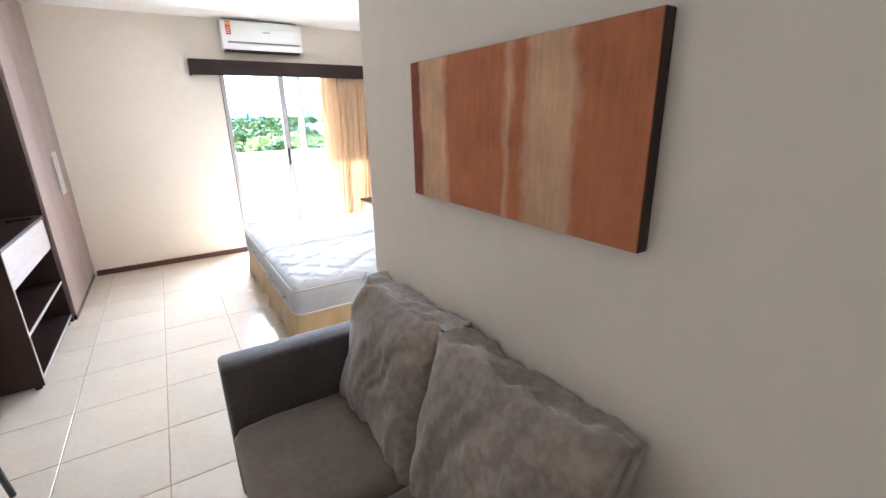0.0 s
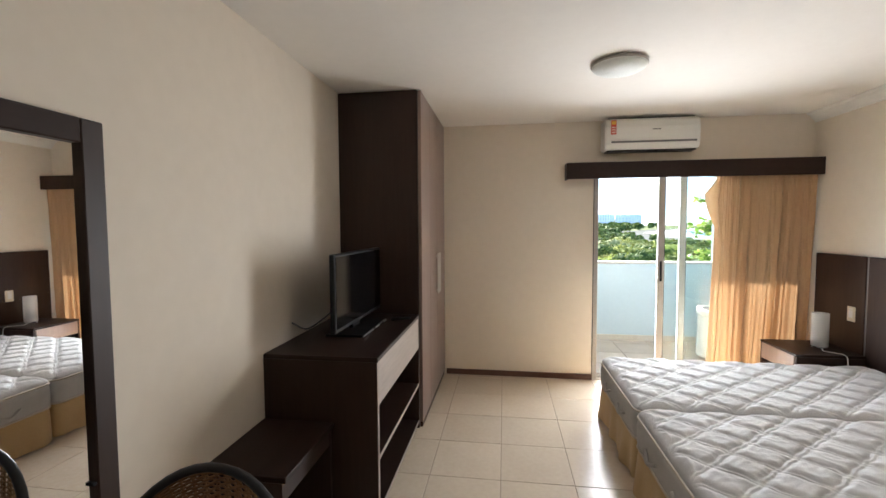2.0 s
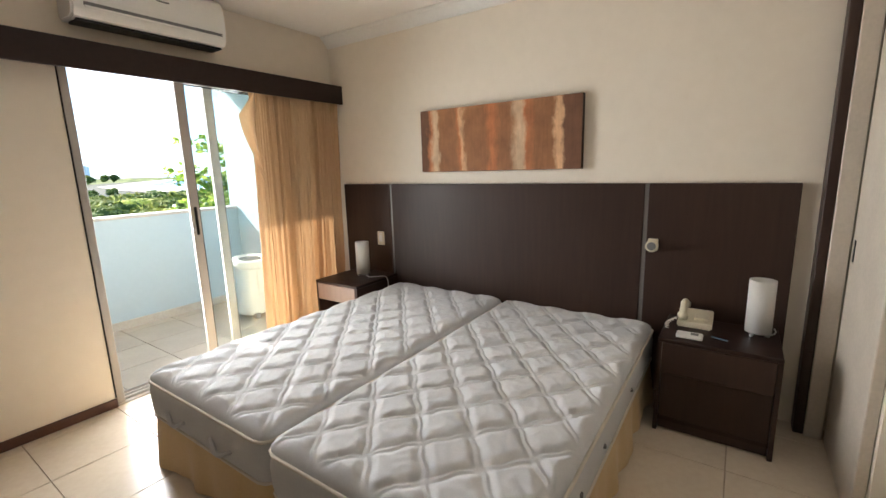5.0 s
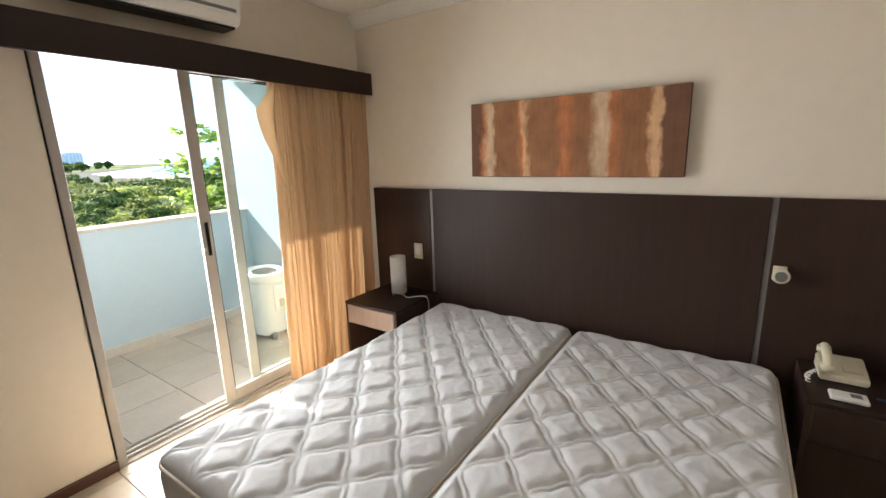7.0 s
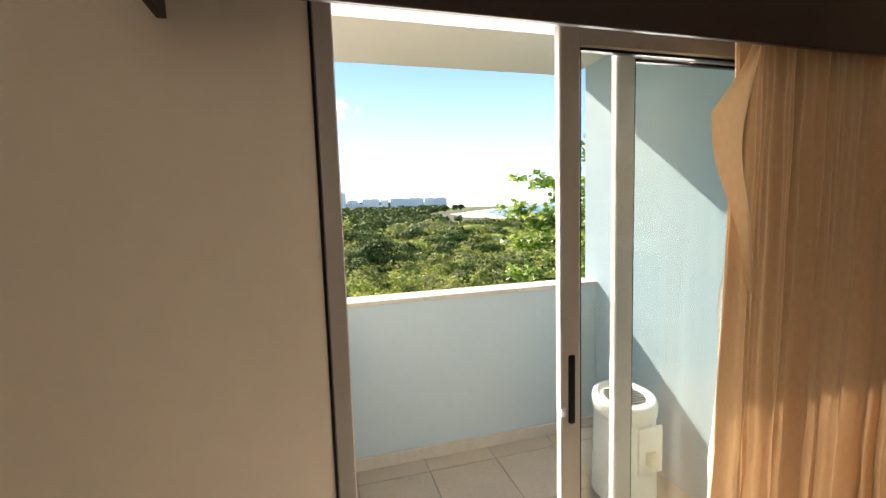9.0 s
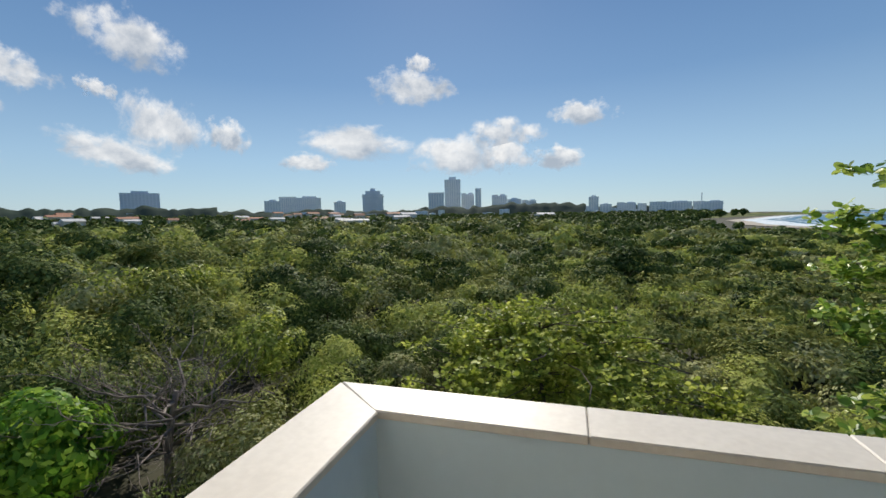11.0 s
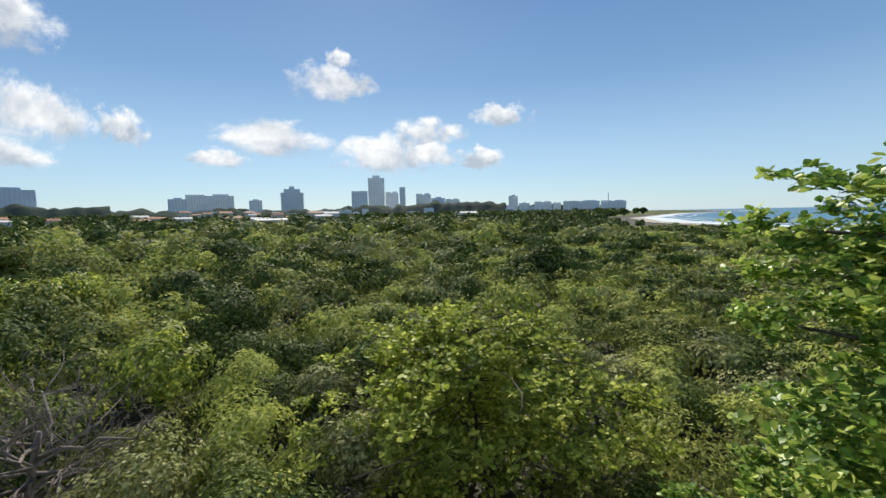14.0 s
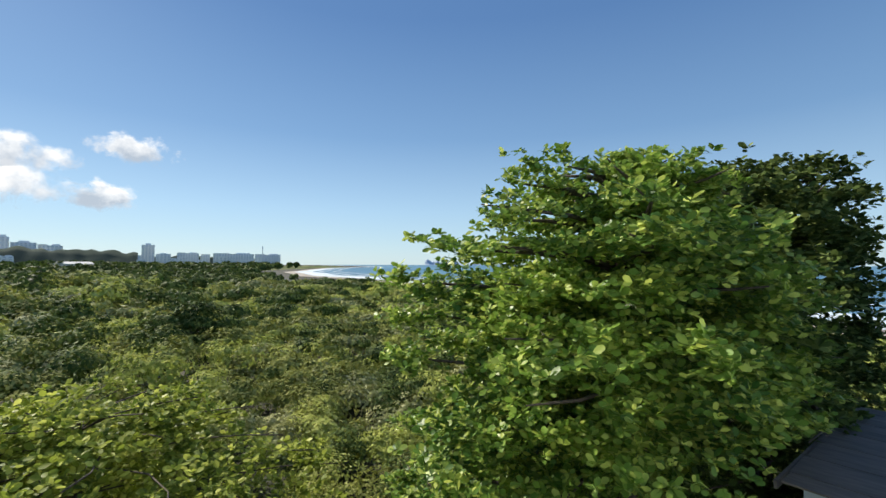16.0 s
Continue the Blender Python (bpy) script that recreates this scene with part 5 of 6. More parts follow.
mast = thing("antenna_mast", (0.5 + 1100 * math.sin(radians(14.6)), 6 + 1100 * math.cos(radians(14.6)), G), "thin grey antenna mast on a far rooftop", "antenna")
WORLD.pop(mast.name)
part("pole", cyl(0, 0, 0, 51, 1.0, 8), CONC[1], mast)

ROOF_T = material("orange_roof_tiles", (0.42, 0.20, 0.11), 0.85, (0.33, 0.15, 0.08), 0.5, 4, 0.7, 0.2, 3)
HOUSE_W = [material("house_render", c, 0.85, None, 0.3, 3, 0.5, 0.1, 5) for c in ((0.62, 0.56, 0.48), (0.55, 0.50, 0.46), (0.66, 0.64, 0.60))]


def house(az, dist, w, h, z0, mat, roofmat, label):
    c = radians(az)
    t = thing("house", (0.5 - dist * math.sin(c), 6 + dist * math.cos(c), z0), label, "house", "houses beyond the scrub")
    WORLD.pop(t.name)
    t.rotation_euler = (0, 0, c + 0.3)
    part("wall", box(-w / 2, w / 2, 0, w * 0.7, 0, h), mat, t)
    bm = bmesh.new()
    o, rh = 0.6, h * 0.28
    v = [bm.verts.new(p) for p in ((-w / 2 - o, -o, h), (w / 2 + o, -o, h), (w / 2 + o, w * 0.7 + o, h), (-w / 2 - o, w * 0.7 + o, h), (-w / 2 - o, w * 0.35, h + rh), (w / 2 + o, w * 0.35, h + rh))]
    for f in ((0, 1, 5, 4), (2, 3, 4, 5), (0, 4, 3), (1, 2, 5), (3, 2, 1, 0)):
        bm.faces.new([v[k] for k in f])
    part("roof", bm, roofmat, t)
    for k in range(3):
        x = -w / 2 + (k + 0.3) * w / 3
        part("window", box(x, x + w * 0.12, -0.12, 0.1, h * 0.45, h * 0.72), PANE, t)
    return t


house(69.1, 210, 11.5, 8.2, G, HOUSE_W[0], ROOF_T, "two-storey house with an orange tiled roof among trees")
hr = random.Random(4)
for i in range(46):
    a = hr.uniform(20, 62) if i < 36 else hr.uniform(62, 90)
    dd = hr.uniform(480, 800)
    house(a, dd, hr.uniform(9, 20), hr.uniform(5, 10), G + (dd - 450) * 0.028, HOUSE_W[i % 3], ROOF_T if i % 2 else HOUSE_W[2], "small pale house on the far slope")
house(3.0, 560, 26, 8, G + 1.5, HOUSE_W[2], HOUSE_W[2], "long white low shed beyond the scrub")
house(27.5, 420, 34, 5.5, G + 1, HOUSE_W[2], HOUSE_W[2], "long white low shed at the edge of the scrub")


# ---- plants ----
def leaves(name, centres, radii, squash, counts, sizes, mat, seed, blobs=15, quad=True, blob_r=0.36, low=-0.25, width=0.5, parent=None, shell=0.72):
    """Crowns made of many single leaves, gathered in clumps. One mesh."""
    rs = np.random.RandomState(seed)
    centres, radii, counts, sizes = np.asarray(centres, float), np.asarray(radii, float), np.asarray(counts, int), np.asarray(sizes, float)
    nb = len(centres)
    th, zz = rs.uniform(0, 2 * np.pi, (nb, blobs)), rs.uniform(low, 1.0, (nb, blobs))
    rr = np.sqrt(np.maximum(0, 1 - zz ** 2)) * rs.uniform(0.45, 1.2, (nb, blobs))
    bd = np.stack([rr * np.cos(th), rr * np.sin(th), zz * rs.uniform(0.5, 1.2, (nb, blobs))], -1) * shell
    br = rs.uniform(0.6, 1.35, (nb, blobs))
    idx = np.repeat(np.arange(nb), counts)
    n = len(idx)
    bl = rs.randint(0, blobs, n)
    d = rs.normal(size=(n, 3))
    d[:, 2] = d[:, 2] * 0.85 + 0.25
    d /= np.linalg.norm(d, axis=1)[:, None]
    k = blob_r * br[idx, bl] * rs.uniform(0.55, 1.08, n) ** 0.5
    p = bd[idx, bl] + d * k[:, None]
    p[:, 2] *= np.broadcast_to(np.asarray(squash, float), (nb,))[idx]
    st, sa = np.exp(rs.normal(scale=0.24, size=nb))[idx], rs.uniform(0, np.pi, nb)[idx]
    pu, pv = p[:, 0] * np.cos(sa) + p[:, 1] * np.sin(sa), p[:, 1] * np.cos(sa) - p[:, 0] * np.sin(sa)
    pu, pv = pu * st, pv / st
    p[:, 0], p[:, 1] = pu * np.cos(sa) - pv * np.sin(sa), pu * np.sin(sa) + pv * np.cos(sa)
    p = centres[idx] + p * radii[idx][:, None]
    nrm = 0.8 * d + 0.75 * bd[idx, bl] / shell + rs.normal(scale=0.30, size=(n, 3)) + np.array((0, 0, 0.2))
    nrm /= np.linalg.norm(nrm, axis=1)[:, None]
    a = np.cross(nrm, rs.normal(size=(n, 3)))
    a /= np.linalg.norm(a, axis=1)[:, None]
    b_ = np.cross(nrm, a)
    s = sizes[idx] * rs.uniform(0.65, 1.3, n)
    a, b_ = a * (s / 2)[:, None], b_ * (s * width / 2)[:, None]
    if quad:
        v = np.stack([p - a, p + b_, p + a + nrm * (s * 0.08)[:, None], p - b_], 1).reshape(-1, 3)
        f = np.arange(4 * n).reshape(n, 4)
    else:
        v = np.stack([p - a * 1.1 - b_ * 1.2, p - a * 1.1 + b_ * 1.2, p + a * 1.2], 1).reshape(-1, 3)
        f = np.arange(3 * n).reshape(n, 3)
    ob = mesh_object(name, v, f, mat)
    if parent:
        ob.parent = parent
        WORLD[ob.name] = Vector()
    return ob


def limbs(base, top, spread, n, seed, r0, mat, parent, depth=2, droop=0.0, name="trunk"):
    """Tapered trunk with forking limbs, one mesh."""
    rr = random.Random(seed)
    bm = bmesh.new()
    base, top = Vector(base), Vector(top)
    mid = base.lerp(top, 0.5) + Vector((rr.uniform(-0.3, 0.3), rr.uniform(-0.3, 0.3), 0))
    trunk = spline([base, mid, top], 5)
    tube(trunk, r0, 8, bm, r0 * 0.45)

    def branch(p, d, ln, r, lv):
        q = [p + d * (ln * k / 4) + Vector((rr.uniform(-1, 1), rr.uniform(-1, 1), rr.uniform(-0.6, 0.8) - droop * k)) * ln * 0.05 * k for k in range(5)]
        tube(q, r, 5, bm, r * 0.35)
        if lv:
            for _ in range(4):
                k = rr.randint(1, 4)
                e_ = (d + Vector((rr.uniform(-1, 1), rr.uniform(-1, 1), rr.uniform(-0.5, 0.9)))).normalized()
                branch(q[k], e_, ln * rr.uniform(0.4, 0.65), r * 0.45, lv - 1)

    for i in range(n):
        a = 2 * math.pi * (i + rr.uniform(0, 0.6)) / n
        p = trunk[rr.randint(len(trunk) // 2, len(trunk) - 1)]
        d = Vector((math.cos(a), math.sin(a), rr.uniform(0.0, 0.7))).normalized()
        branch(p, d, spread * rr.uniform(0.6, 1.0), r0 * 0.4, depth)
    return part(name, bm, mat, parent, smooth=True)


KEEP_OUT = [(-13.2, 9.6, 2.2), (-18.0, 11.5, 2.4), (9.6, 12.2, 3.6), (-13.9, 13.3, 3.0), (-10.9, 11.8, 2.2), (-11.4, 19.6, 2.3), (-9.8, 17.8, 2.0), (0.2, 16.4, 2.0), (-12.0, 15.8, 3.0), (-13.4, 22.4, 1.8), (-0.3, 19.9, 3.2)]


def scrub():
    rs = np.random.RandomState(11)
    rows = []
    d = 6.5
    while d < 205:
        sp = max(1.9, 0.036 * d)
        n = int(radians(186) * d / sp)
        for k in range(n):
            a = radians(-90 + 186 * (k + rs.uniform(-0.4, 0.4)) / n)
            dd = d + rs.uniform(-0.5, 0.5) * sp
            x, y = 0.5 - dd * math.sin(a), 6.5 + dd * math.cos(a)
            if y < 8.6 or x > coast(y) - 13 or any(math.hypot(x - kx, y - ky) < kr for kx, ky, kr in KEEP_OUT):
                continue
            rad = sp * (0.46 + 1.05 * rs.uniform() ** 2.2)
            hill = 0.9 * math.sin(x * 0.05 + 1) * math.cos(y * 0.043) + 1.2 * rs.uniform(-1, 1)
            tall = 1.0 if rs.uniform() > 0.17 else rs.uniform(1.35, 2.0)
            vr = min(1.1, 2.6 * tall / rad)
            low = min(1.0, max(0.4, (coast(y) - 20 - x) / 100))
            vr *= low
            rows.append((x, y, G + 1.0 * low + vr * rad * 0.55 + 0.6 * hill * low + (0.9 if tall > 1 else 0), rad, dd, vr, 2 if (tall > 1 and rs.uniform() < 0.45) or (x < -7 and dd < 24 and rs.uniform() < 0.5) else (0, 0, 1, 3, 0, 3, 2)[rs.randint(7)]))
        d += sp * 0.86
    return np.array(rows)


SC = scrub()
near, mid_, farb = SC[SC[:, 4] < 24], SC[(SC[:, 4] >= 24) & (SC[:, 4] < 70)], SC[SC[:, 4] >= 70]
for tag_, band, quad_, seed_, mats in (("near", near, True, 21, (LEAF, LEAF_OLIVE, LEAF_DARK, LEAF_LIGHT)), ("mid", mid_, True, 22, (LEAF, LEAF_OLIVE, LEAF_DARK, LEAF_LIGHT)), ("far", farb, False, 23, (LEAF, LEAF_OLIVE, LEAF_DARK, LEAF_LIGHT))):
    for h_ in (0, 1, 2, 3):
        sel = band[band[:, 6] == h_]
        size = np.maximum(0.15, 0.0098 * sel[:, 4])
        cnt = np.clip(15 * sel[:, 3] ** 2 / size ** 2, 30, 3600)
        ob = leaves("scrub_bushes", sel[:, :3], sel[:, 3], sel[:, 5], cnt, size, mats[h_], seed_ + 10 * h_, quad=quad_)
        tagged(ob, ("dense green scrub bushes below the balcony", "olive green scrub bushes below the balcony", "taller dark green bushes standing among the scrub", "light yellow-green bushes among the scrub")[h_], "bushes", kind="stuff")


def shrub(name, x, y, top, R, squash, n, size, mat, seed, label, cat="bush", width=0.5, blobs=14, blob_r=0.4):
    t = thing(name, (x, y, G), label, cat)
    WORLD.pop(t.name)
    zc = top - R * squash * 0.95 - G
    limbs((0, 0, 0), (0.2, 0.1, zc), R * 0.8, 6, seed, 0.10, BARK, t, 1)
    leaves("crown", [(0, 0, zc)], [R], squash, [n], [size], mat, seed, blobs, True, blob_r, -0.55, width, t)
    return t


shrub("glossy_shrub", -13.9, 13.3, -2.8, 2.2, 0.95, 3600, 0.30, LEAF_BRIGHT, 31, "glossy bright green round shrub below the balcony", width=0.55, blobs=20, blob_r=0.34)
shrub("lime_shrub", -13.4, 22.4, -2.7, 2.3, 0.9, 4200, 0.22, LEAF_LIME, 32, "yellow-green leafy shrub below the balcony")
shrub("small_tree", -15.5, 31, -2.7, 2.6, 0.8, 5200, 0.22, LEAF_DARK, 35, "dark green small tree among the scrub", "tree")
for x_, y_, top_, r_, m_, sd_, lb_ in ((-33, 33, -1.3, 4.2, LEAF_LIME, 36, "light green round tree above the scrub"), (-43, 30, -1.2, 5.0, LEAF_DARK, 37, "dark green round tree above the scrub"),
                                       (-55, 24, -0.8, 6.0, LEAF, 38, "green spreading tree above the scrub"), (-24, 38, -2.2, 4.0, LEAF_DARK, 61, "dark green low tree above the scrub"),
                                       (-62, 38, -0.6, 6.0, LEAF_DARK, 62, "dark green spreading tree above the scrub"), (-46, 44, -1.0, 5.0, LEAF, 63, "green round tree above the scrub"),
                                       (-36, 22, -2.2, 3.6, LEAF_DARK, 64, "dark green low tree above the scrub"), (-26, 16, -2.6, 3.4, LEAF_DARK, 65, "dark green low tree above the scrub"),
                                       (-14, 52, -2.2, 4.0, LEAF_DARK, 66, "dark green low tree above the scrub"), (7, 60, -2.4, 4.0, LEAF_DARK, 67, "dark green low tree above the scrub"),
                                       (-38, 62, -0.8, 5.5, LEAF_DARK, 68, "dark green round tree above the scrub"), (-72, 52, 0.0, 7.0, LEAF_DARK, 69, "dark green spreading tree above the scrub")):
    shrub("round_tree", x_, y_, top_, r_, 0.75, int(380 * r_ ** 1.75), 0.19 + 0.004 * math.hypot(x_, y_), m_, sd_, lb_, "tree", blobs=18, blob_r=0.33)
shrub("dark_shrub", -13.2, 9.6, -3.4, 2.3, 0.9, 5200, 0.17, LEAF_DARK, 71, "dark green dense shrub beside the garden wall")
shrub("dark_shrub", -18.0, 11.5, -3.0, 2.7, 0.85, 5200, 0.20, LEAF_DARK, 72, "dark green dense shrub below the neighbouring balconies")
shrub("dark_shrub", -8.4, 15.8, -4.2, 2.0, 0.85, 4600, 0.16, LEAF_OLIVE, 73, "olive green shrub beside the bare branches")
for x_, y_, top_, r_, m_, sd_, lb_ in ((-5.2, 15.2, -4.6, 2.0, LEAF_LIGHT, 81, "light green low shrub below the balcony"), (-10.6, 18.4, -4.2, 2.1, LEAF, 82, "green low shrub beside the bare branches"),
                                       (-7.2, 18.6, -4.0, 2.2, LEAF_LIGHT, 83, "light green low shrub below the balcony"), (-3.6, 18.2, -4.2, 2.0, LEAF_OLIVE, 84, "olive green low shrub below the balcony"),
                                       (-9.6, 22.6, -3.6, 2.2, LEAF_LIGHT, 85, "light green low shrub below the balcony")):
    shrub("low_shrub", x_, y_, top_, r_, 0.8, 4600, 0.16, m_, sd_, lb_)
shrub("low_shrub", -8.3, 11.6, -4.2, 1.9, 0.85, 4600, 0.15, LEAF, 39, "green dense shrub close to the building")

# bare branches
db = thing("dead_shrub", (-12.6, 16.4, G), "bare grey shrub with tangled dry branches", "shrub")
WORLD.pop(db.name)
limbs((0, 0, 0), (0.3, 0.2, 3.8), 3.4, 11, 41, 0.17, DEAD, db, 3, 0.10)
limbs((0.5, -0.3, 0), (0.9, -0.5, 3.2), 2.9, 10, 43, 0.10, DEAD, db, 3, 0.10, "branch")


def tiered_tree(name, x, y, label, mat, tiers, size, seed, per=9, base_z=G, trunk_r=0.26, cat="tree", keep=None, clump=0.36, fill=1.0, rosettes=17):
    """A spreading tree with flat tiers of leaf rosettes at the twig ends."""
    t = thing(name, (x, y, base_z), label, cat)
    WORLD.pop(t.name)
    rs = np.random.RandomState(seed)
    bm = bmesh.new()
    ztop = tiers[-1][0] - base_z
    tube(spline([(0, 0, 0), (0.25, -0.15, ztop * 0.4), (-0.1, 0.2, ztop * 0.75), (0, 0, ztop)], 6), trunk_r, 9, bm, 0.05)
    P, D = [], []
    for z, R, thick, num in tiers:
        z -= base_z
        nl = 8
        a0 = rs.uniform(0, 6)
        arms = [a0 + 2 * np.pi * (i + rs.uniform(-0.25, 0.25)) / nl for i in range(nl)]
        reach = {a: rs.uniform(0.62, 1.08) for a in arms}
        for a in arms:
            ln = R * reach[a]
            q = [(ln * s * math.cos(a + 0.15 * math.sin(s * 4)), ln * s * math.sin(a + 0.15 * math.sin(s * 4)), z - 0.5 * (1 - s) ** 2 + 0.05 * math.sin(s * 7)) for s in (0, 0.25, 0.5, 0.75, 0.97)]
            if keep and not keep(q[-1]):
                continue
            tube(q, trunk_r * 0.32, 5, bm, 0.015)
        for _ in range(max(6, int(num * fill / 8))):
            a0 = arms[rs.randint(nl)]
            a = a0 + rs.normal(scale=0.27)
            rr = R * reach[a0] * rs.uniform(0.03, 1.0) ** 0.6 * (1 - 0.25 * min(1.0, abs(a - a0) / 0.5))
            cz = z + rs.normal(scale=thick) - 0.5 * (rr / R) ** 2 * thick
            for _ in range(rosettes):
                q = (rr * math.cos(a) + rs.normal(scale=clump), rr * math.sin(a) + rs.normal(scale=clump), cz + rs.normal(scale=clump * 0.42))
                if keep and not keep(q):
                    continue
                P.append(q)
                D.append((0.35 * math.cos(a), 0.35 * math.sin(a), 1.0))
    part("trunk", bm, BARK, t, smooth=True)
    P, D = np.repeat(np.array(P), per, 0), np.repeat(np.array(D), per, 0)
    n = len(P)
    ang = rs.uniform(0, 2 * np.pi, n)
    up = D / np.linalg.norm(D, axis=1)[:, None]
    out = np.stack([np.cos(ang), np.sin(ang), rs.uniform(-0.35, 1.0, n)], -1)
    out /= np.linalg.norm(out, axis=1)[:, None]
    side = np.cross(up + rs.normal(scale=0.55, size=(n, 3)), out)
    side /= np.linalg.norm(side, axis=1)[:, None]
    nrm = np.cross(out, side)
    L_ = (size * rs.uniform(0.6, 1.2, n))[:, None]
    w = L_ * 0.33
    b0 = P + out * L_ * 0.12 + rs.normal(scale=size * 0.12, size=(n, 3))
    v = np.stack([b0, b0 + out * L_ * 0.55 + side * w - nrm * L_ * 0.04, b0 + out * L_ * 0.98 + side * w * 0.55 - nrm * L_ * 0.10, b0 + out * L_ * 1.05 - nrm * L_ * 0.14,
                  b0 + out * L_ * 0.98 - side * w * 0.55 - nrm * L_ * 0.10, b0 + out * L_ * 0.55 - side * w - nrm * L_ * 0.04], 1).reshape(-1, 3)
    k = np.arange(n) * 6
    f = np.concatenate([np.stack([k, k + 1, k + 2, k + 3], -1), np.stack([k, k + 3, k + 4, k + 5], -1)])
    cr = mesh_object("crown", v, f, mat)
    cr.parent = t
    return t


tiered_tree("sea_almond_tree", 9.7, 12.2, "large sea almond tree with tiers of glossy leaves", LEAF_ALMOND,
            [(-6.6, 6.6, 0.2, 520), (-5.5, 6.8, 0.2, 560), (-4.4, 6.9, 0.2, 600), (-3.3, 6.8, 0.2, 620), (-2.3, 6.6, 0.19, 640), (-1.35, 6.3, 0.19, 640), (-0.4, 6.4, 0.18, 640), (0.5, 5.9, 0.18, 620), (1.35, 5.4, 0.17, 560), (2.15, 4.6, 0.16, 460), (2.9, 3.9, 0.16, 340), (3.55, 2.7, 0.15, 200), (4.05, 1.5, 0.12, 70)],
            0.165, 51, 9, keep=lambda p: math.hypot(p[0] + 9.4, p[1] + 5.7) > 6.2 + 0.5 * math.sin(p[2] * 2.1) and p[1] > (-3.5 if p[2] > 6.6 else -1.0 - 0.65 * max(0.0, -p[0] - 1.2)), fill=1.7, rosettes=15, clump=0.27)
# this tree's shade is put into its colour, through darker leaves
tiered_tree("sea_almond_tree", 18.0, 11.9, "sea almond tree behind the first, shade put into its darker leaves", LEAF_DARK,
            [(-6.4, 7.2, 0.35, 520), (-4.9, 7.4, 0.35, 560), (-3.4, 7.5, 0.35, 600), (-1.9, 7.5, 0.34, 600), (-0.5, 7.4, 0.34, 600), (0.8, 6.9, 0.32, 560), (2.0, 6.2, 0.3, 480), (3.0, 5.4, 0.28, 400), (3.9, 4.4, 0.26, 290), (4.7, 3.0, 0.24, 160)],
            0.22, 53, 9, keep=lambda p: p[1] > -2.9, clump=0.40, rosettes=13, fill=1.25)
tiered_tree("young_almond_tree", -0.3, 19.9, "spreading almond tree with yellow-green leaf tiers", LEAF_LIME,
            [(-6.6, 4.4, 0.3, 200), (-5.6, 5.0, 0.26, 240), (-4.7, 5.6, 0.22, 300), (-3.9, 5.7, 0.2, 320), (-3.2, 5.4, 0.18, 300), (-2.6, 4.8, 0.16, 240), (-2.1, 3.8, 0.15, 160), (-1.7, 2.4, 0.13, 70)], 0.175, 52, 8, trunk_r=0.07, clump=0.30, fill=1.5, rosettes=13)

FT = far_tree_crowns()
tagged(leaves("far_trees", FT[:, :3], FT[:, 3], 0.75, np.full(len(FT), 70), 0.0085 * FT[:, 4], LEAF_DARK, 78, 9, False), "dark green distant trees at the foot of the hills", "trees", kind="stuff")

# ---- neighbouring balconies ----
NX, NY = -3.58, 6.66


def nb_level(z, label):
    t = thing("neighbour_balcony", (NX - 1.2, 5.9, z), label, "balcony", "neighbouring balconies", "structure")
    part("slab", box(-5.85, NX, 5.15, NY, z - 0.25, z, 0.01), GREYBLUE, t)
    part("floor_tiles", box(-5.70, NX - 0.16, 5.15, NY - 0.16, z, z + 0.012), BTILE, t, "grey balcony tiles")
    part("kerb", box(NX - 0.15, NX - 0.005, 5.15, NY - 0.15, z, z + 0.05, 0.006), MARBLE, t, "white stone kerb")
    part("kerb", box(-5.70, NX - 0.005, NY - 0.149, NY - 0.005, z, z + 0.05, 0.006), MARBLE, t, "white stone kerb")
    gx, gy = NX - 0.06, NY - 0.06
    for y0, y1 in ((5.16, 5.88), (5.90, gy - 0.012)):
        part("pane", box(gx - 0.005, gx + 0.005, y0, y1, z + 0.2, z + 1.03), GREEN_GLASS, t, "green tinted glass pane").visible_shadow = False
    for x0, x1 in ((-5.68, -4.6), (-4.58, gx - 0.012)):
        part("pane", box(x0, x1, gy - 0.005, gy + 0.005, z + 0.2, z + 1.03), GREEN_GLASS, t, "green tinted glass pane").visible_shadow = False
    part("top_rail", box(gx - 0.035, gx + 0.035, 5.15, gy + 0.035, z + 1.03, z + 1.08, 0.004), WHITE_PL, t, "white top rail")
    part("top_rail", box(-5.69, gx - 0.0351, gy - 0.035, gy + 0.035, z + 1.03, z + 1.08, 0.004), WHITE_PL, t, "white top rail")
    for y in (5.3, 5.89, 6.5):
        part("post", box(gx - 0.04, gx - 0.006, y - 0.02, y + 0.02, z + 0.05, z + 1.03), ALU, t, "slim metal post")
        part("clamp", box(gx - 0.012, gx + 0.012, y - 0.025, y + 0.025, z + 0.05, z + 0.2), CHROME, t, "steel glass clamp")
    for x in (-5.5, -4.59, -3.75):
        part("post", box(x - 0.02, x + 0.02, gy - 0.04, gy - 0.006, z + 0.05, z + 1.03), ALU, t, "slim metal post")
    part("soffit", box(-5.70, NX - 0.18, 5.16, NY - 0.18, z - 0.262, z - 0.2505), CEIL, t, "white painted soffit")
    return t


nb_level(0.13, "neighbouring balcony with green glass railing and white rail")
nb_level(2.93, "upper neighbouring balcony with green glass railing")
nb_level(-2.67, "lower neighbouring balcony with green glass railing")
structure("neighbour_side_wall", box(-5.85, -5.70, 5.15, 6.62, -8.0, 5.5), GREYBLUE, "grey-blue end wall of the neighbouring balconies", "wall")
structure("facade_wall_left", box(-14, -2.28, 5.0, 5.15, G, 6.0), GREYBLUE, "grey-blue rendered facade", "wall")
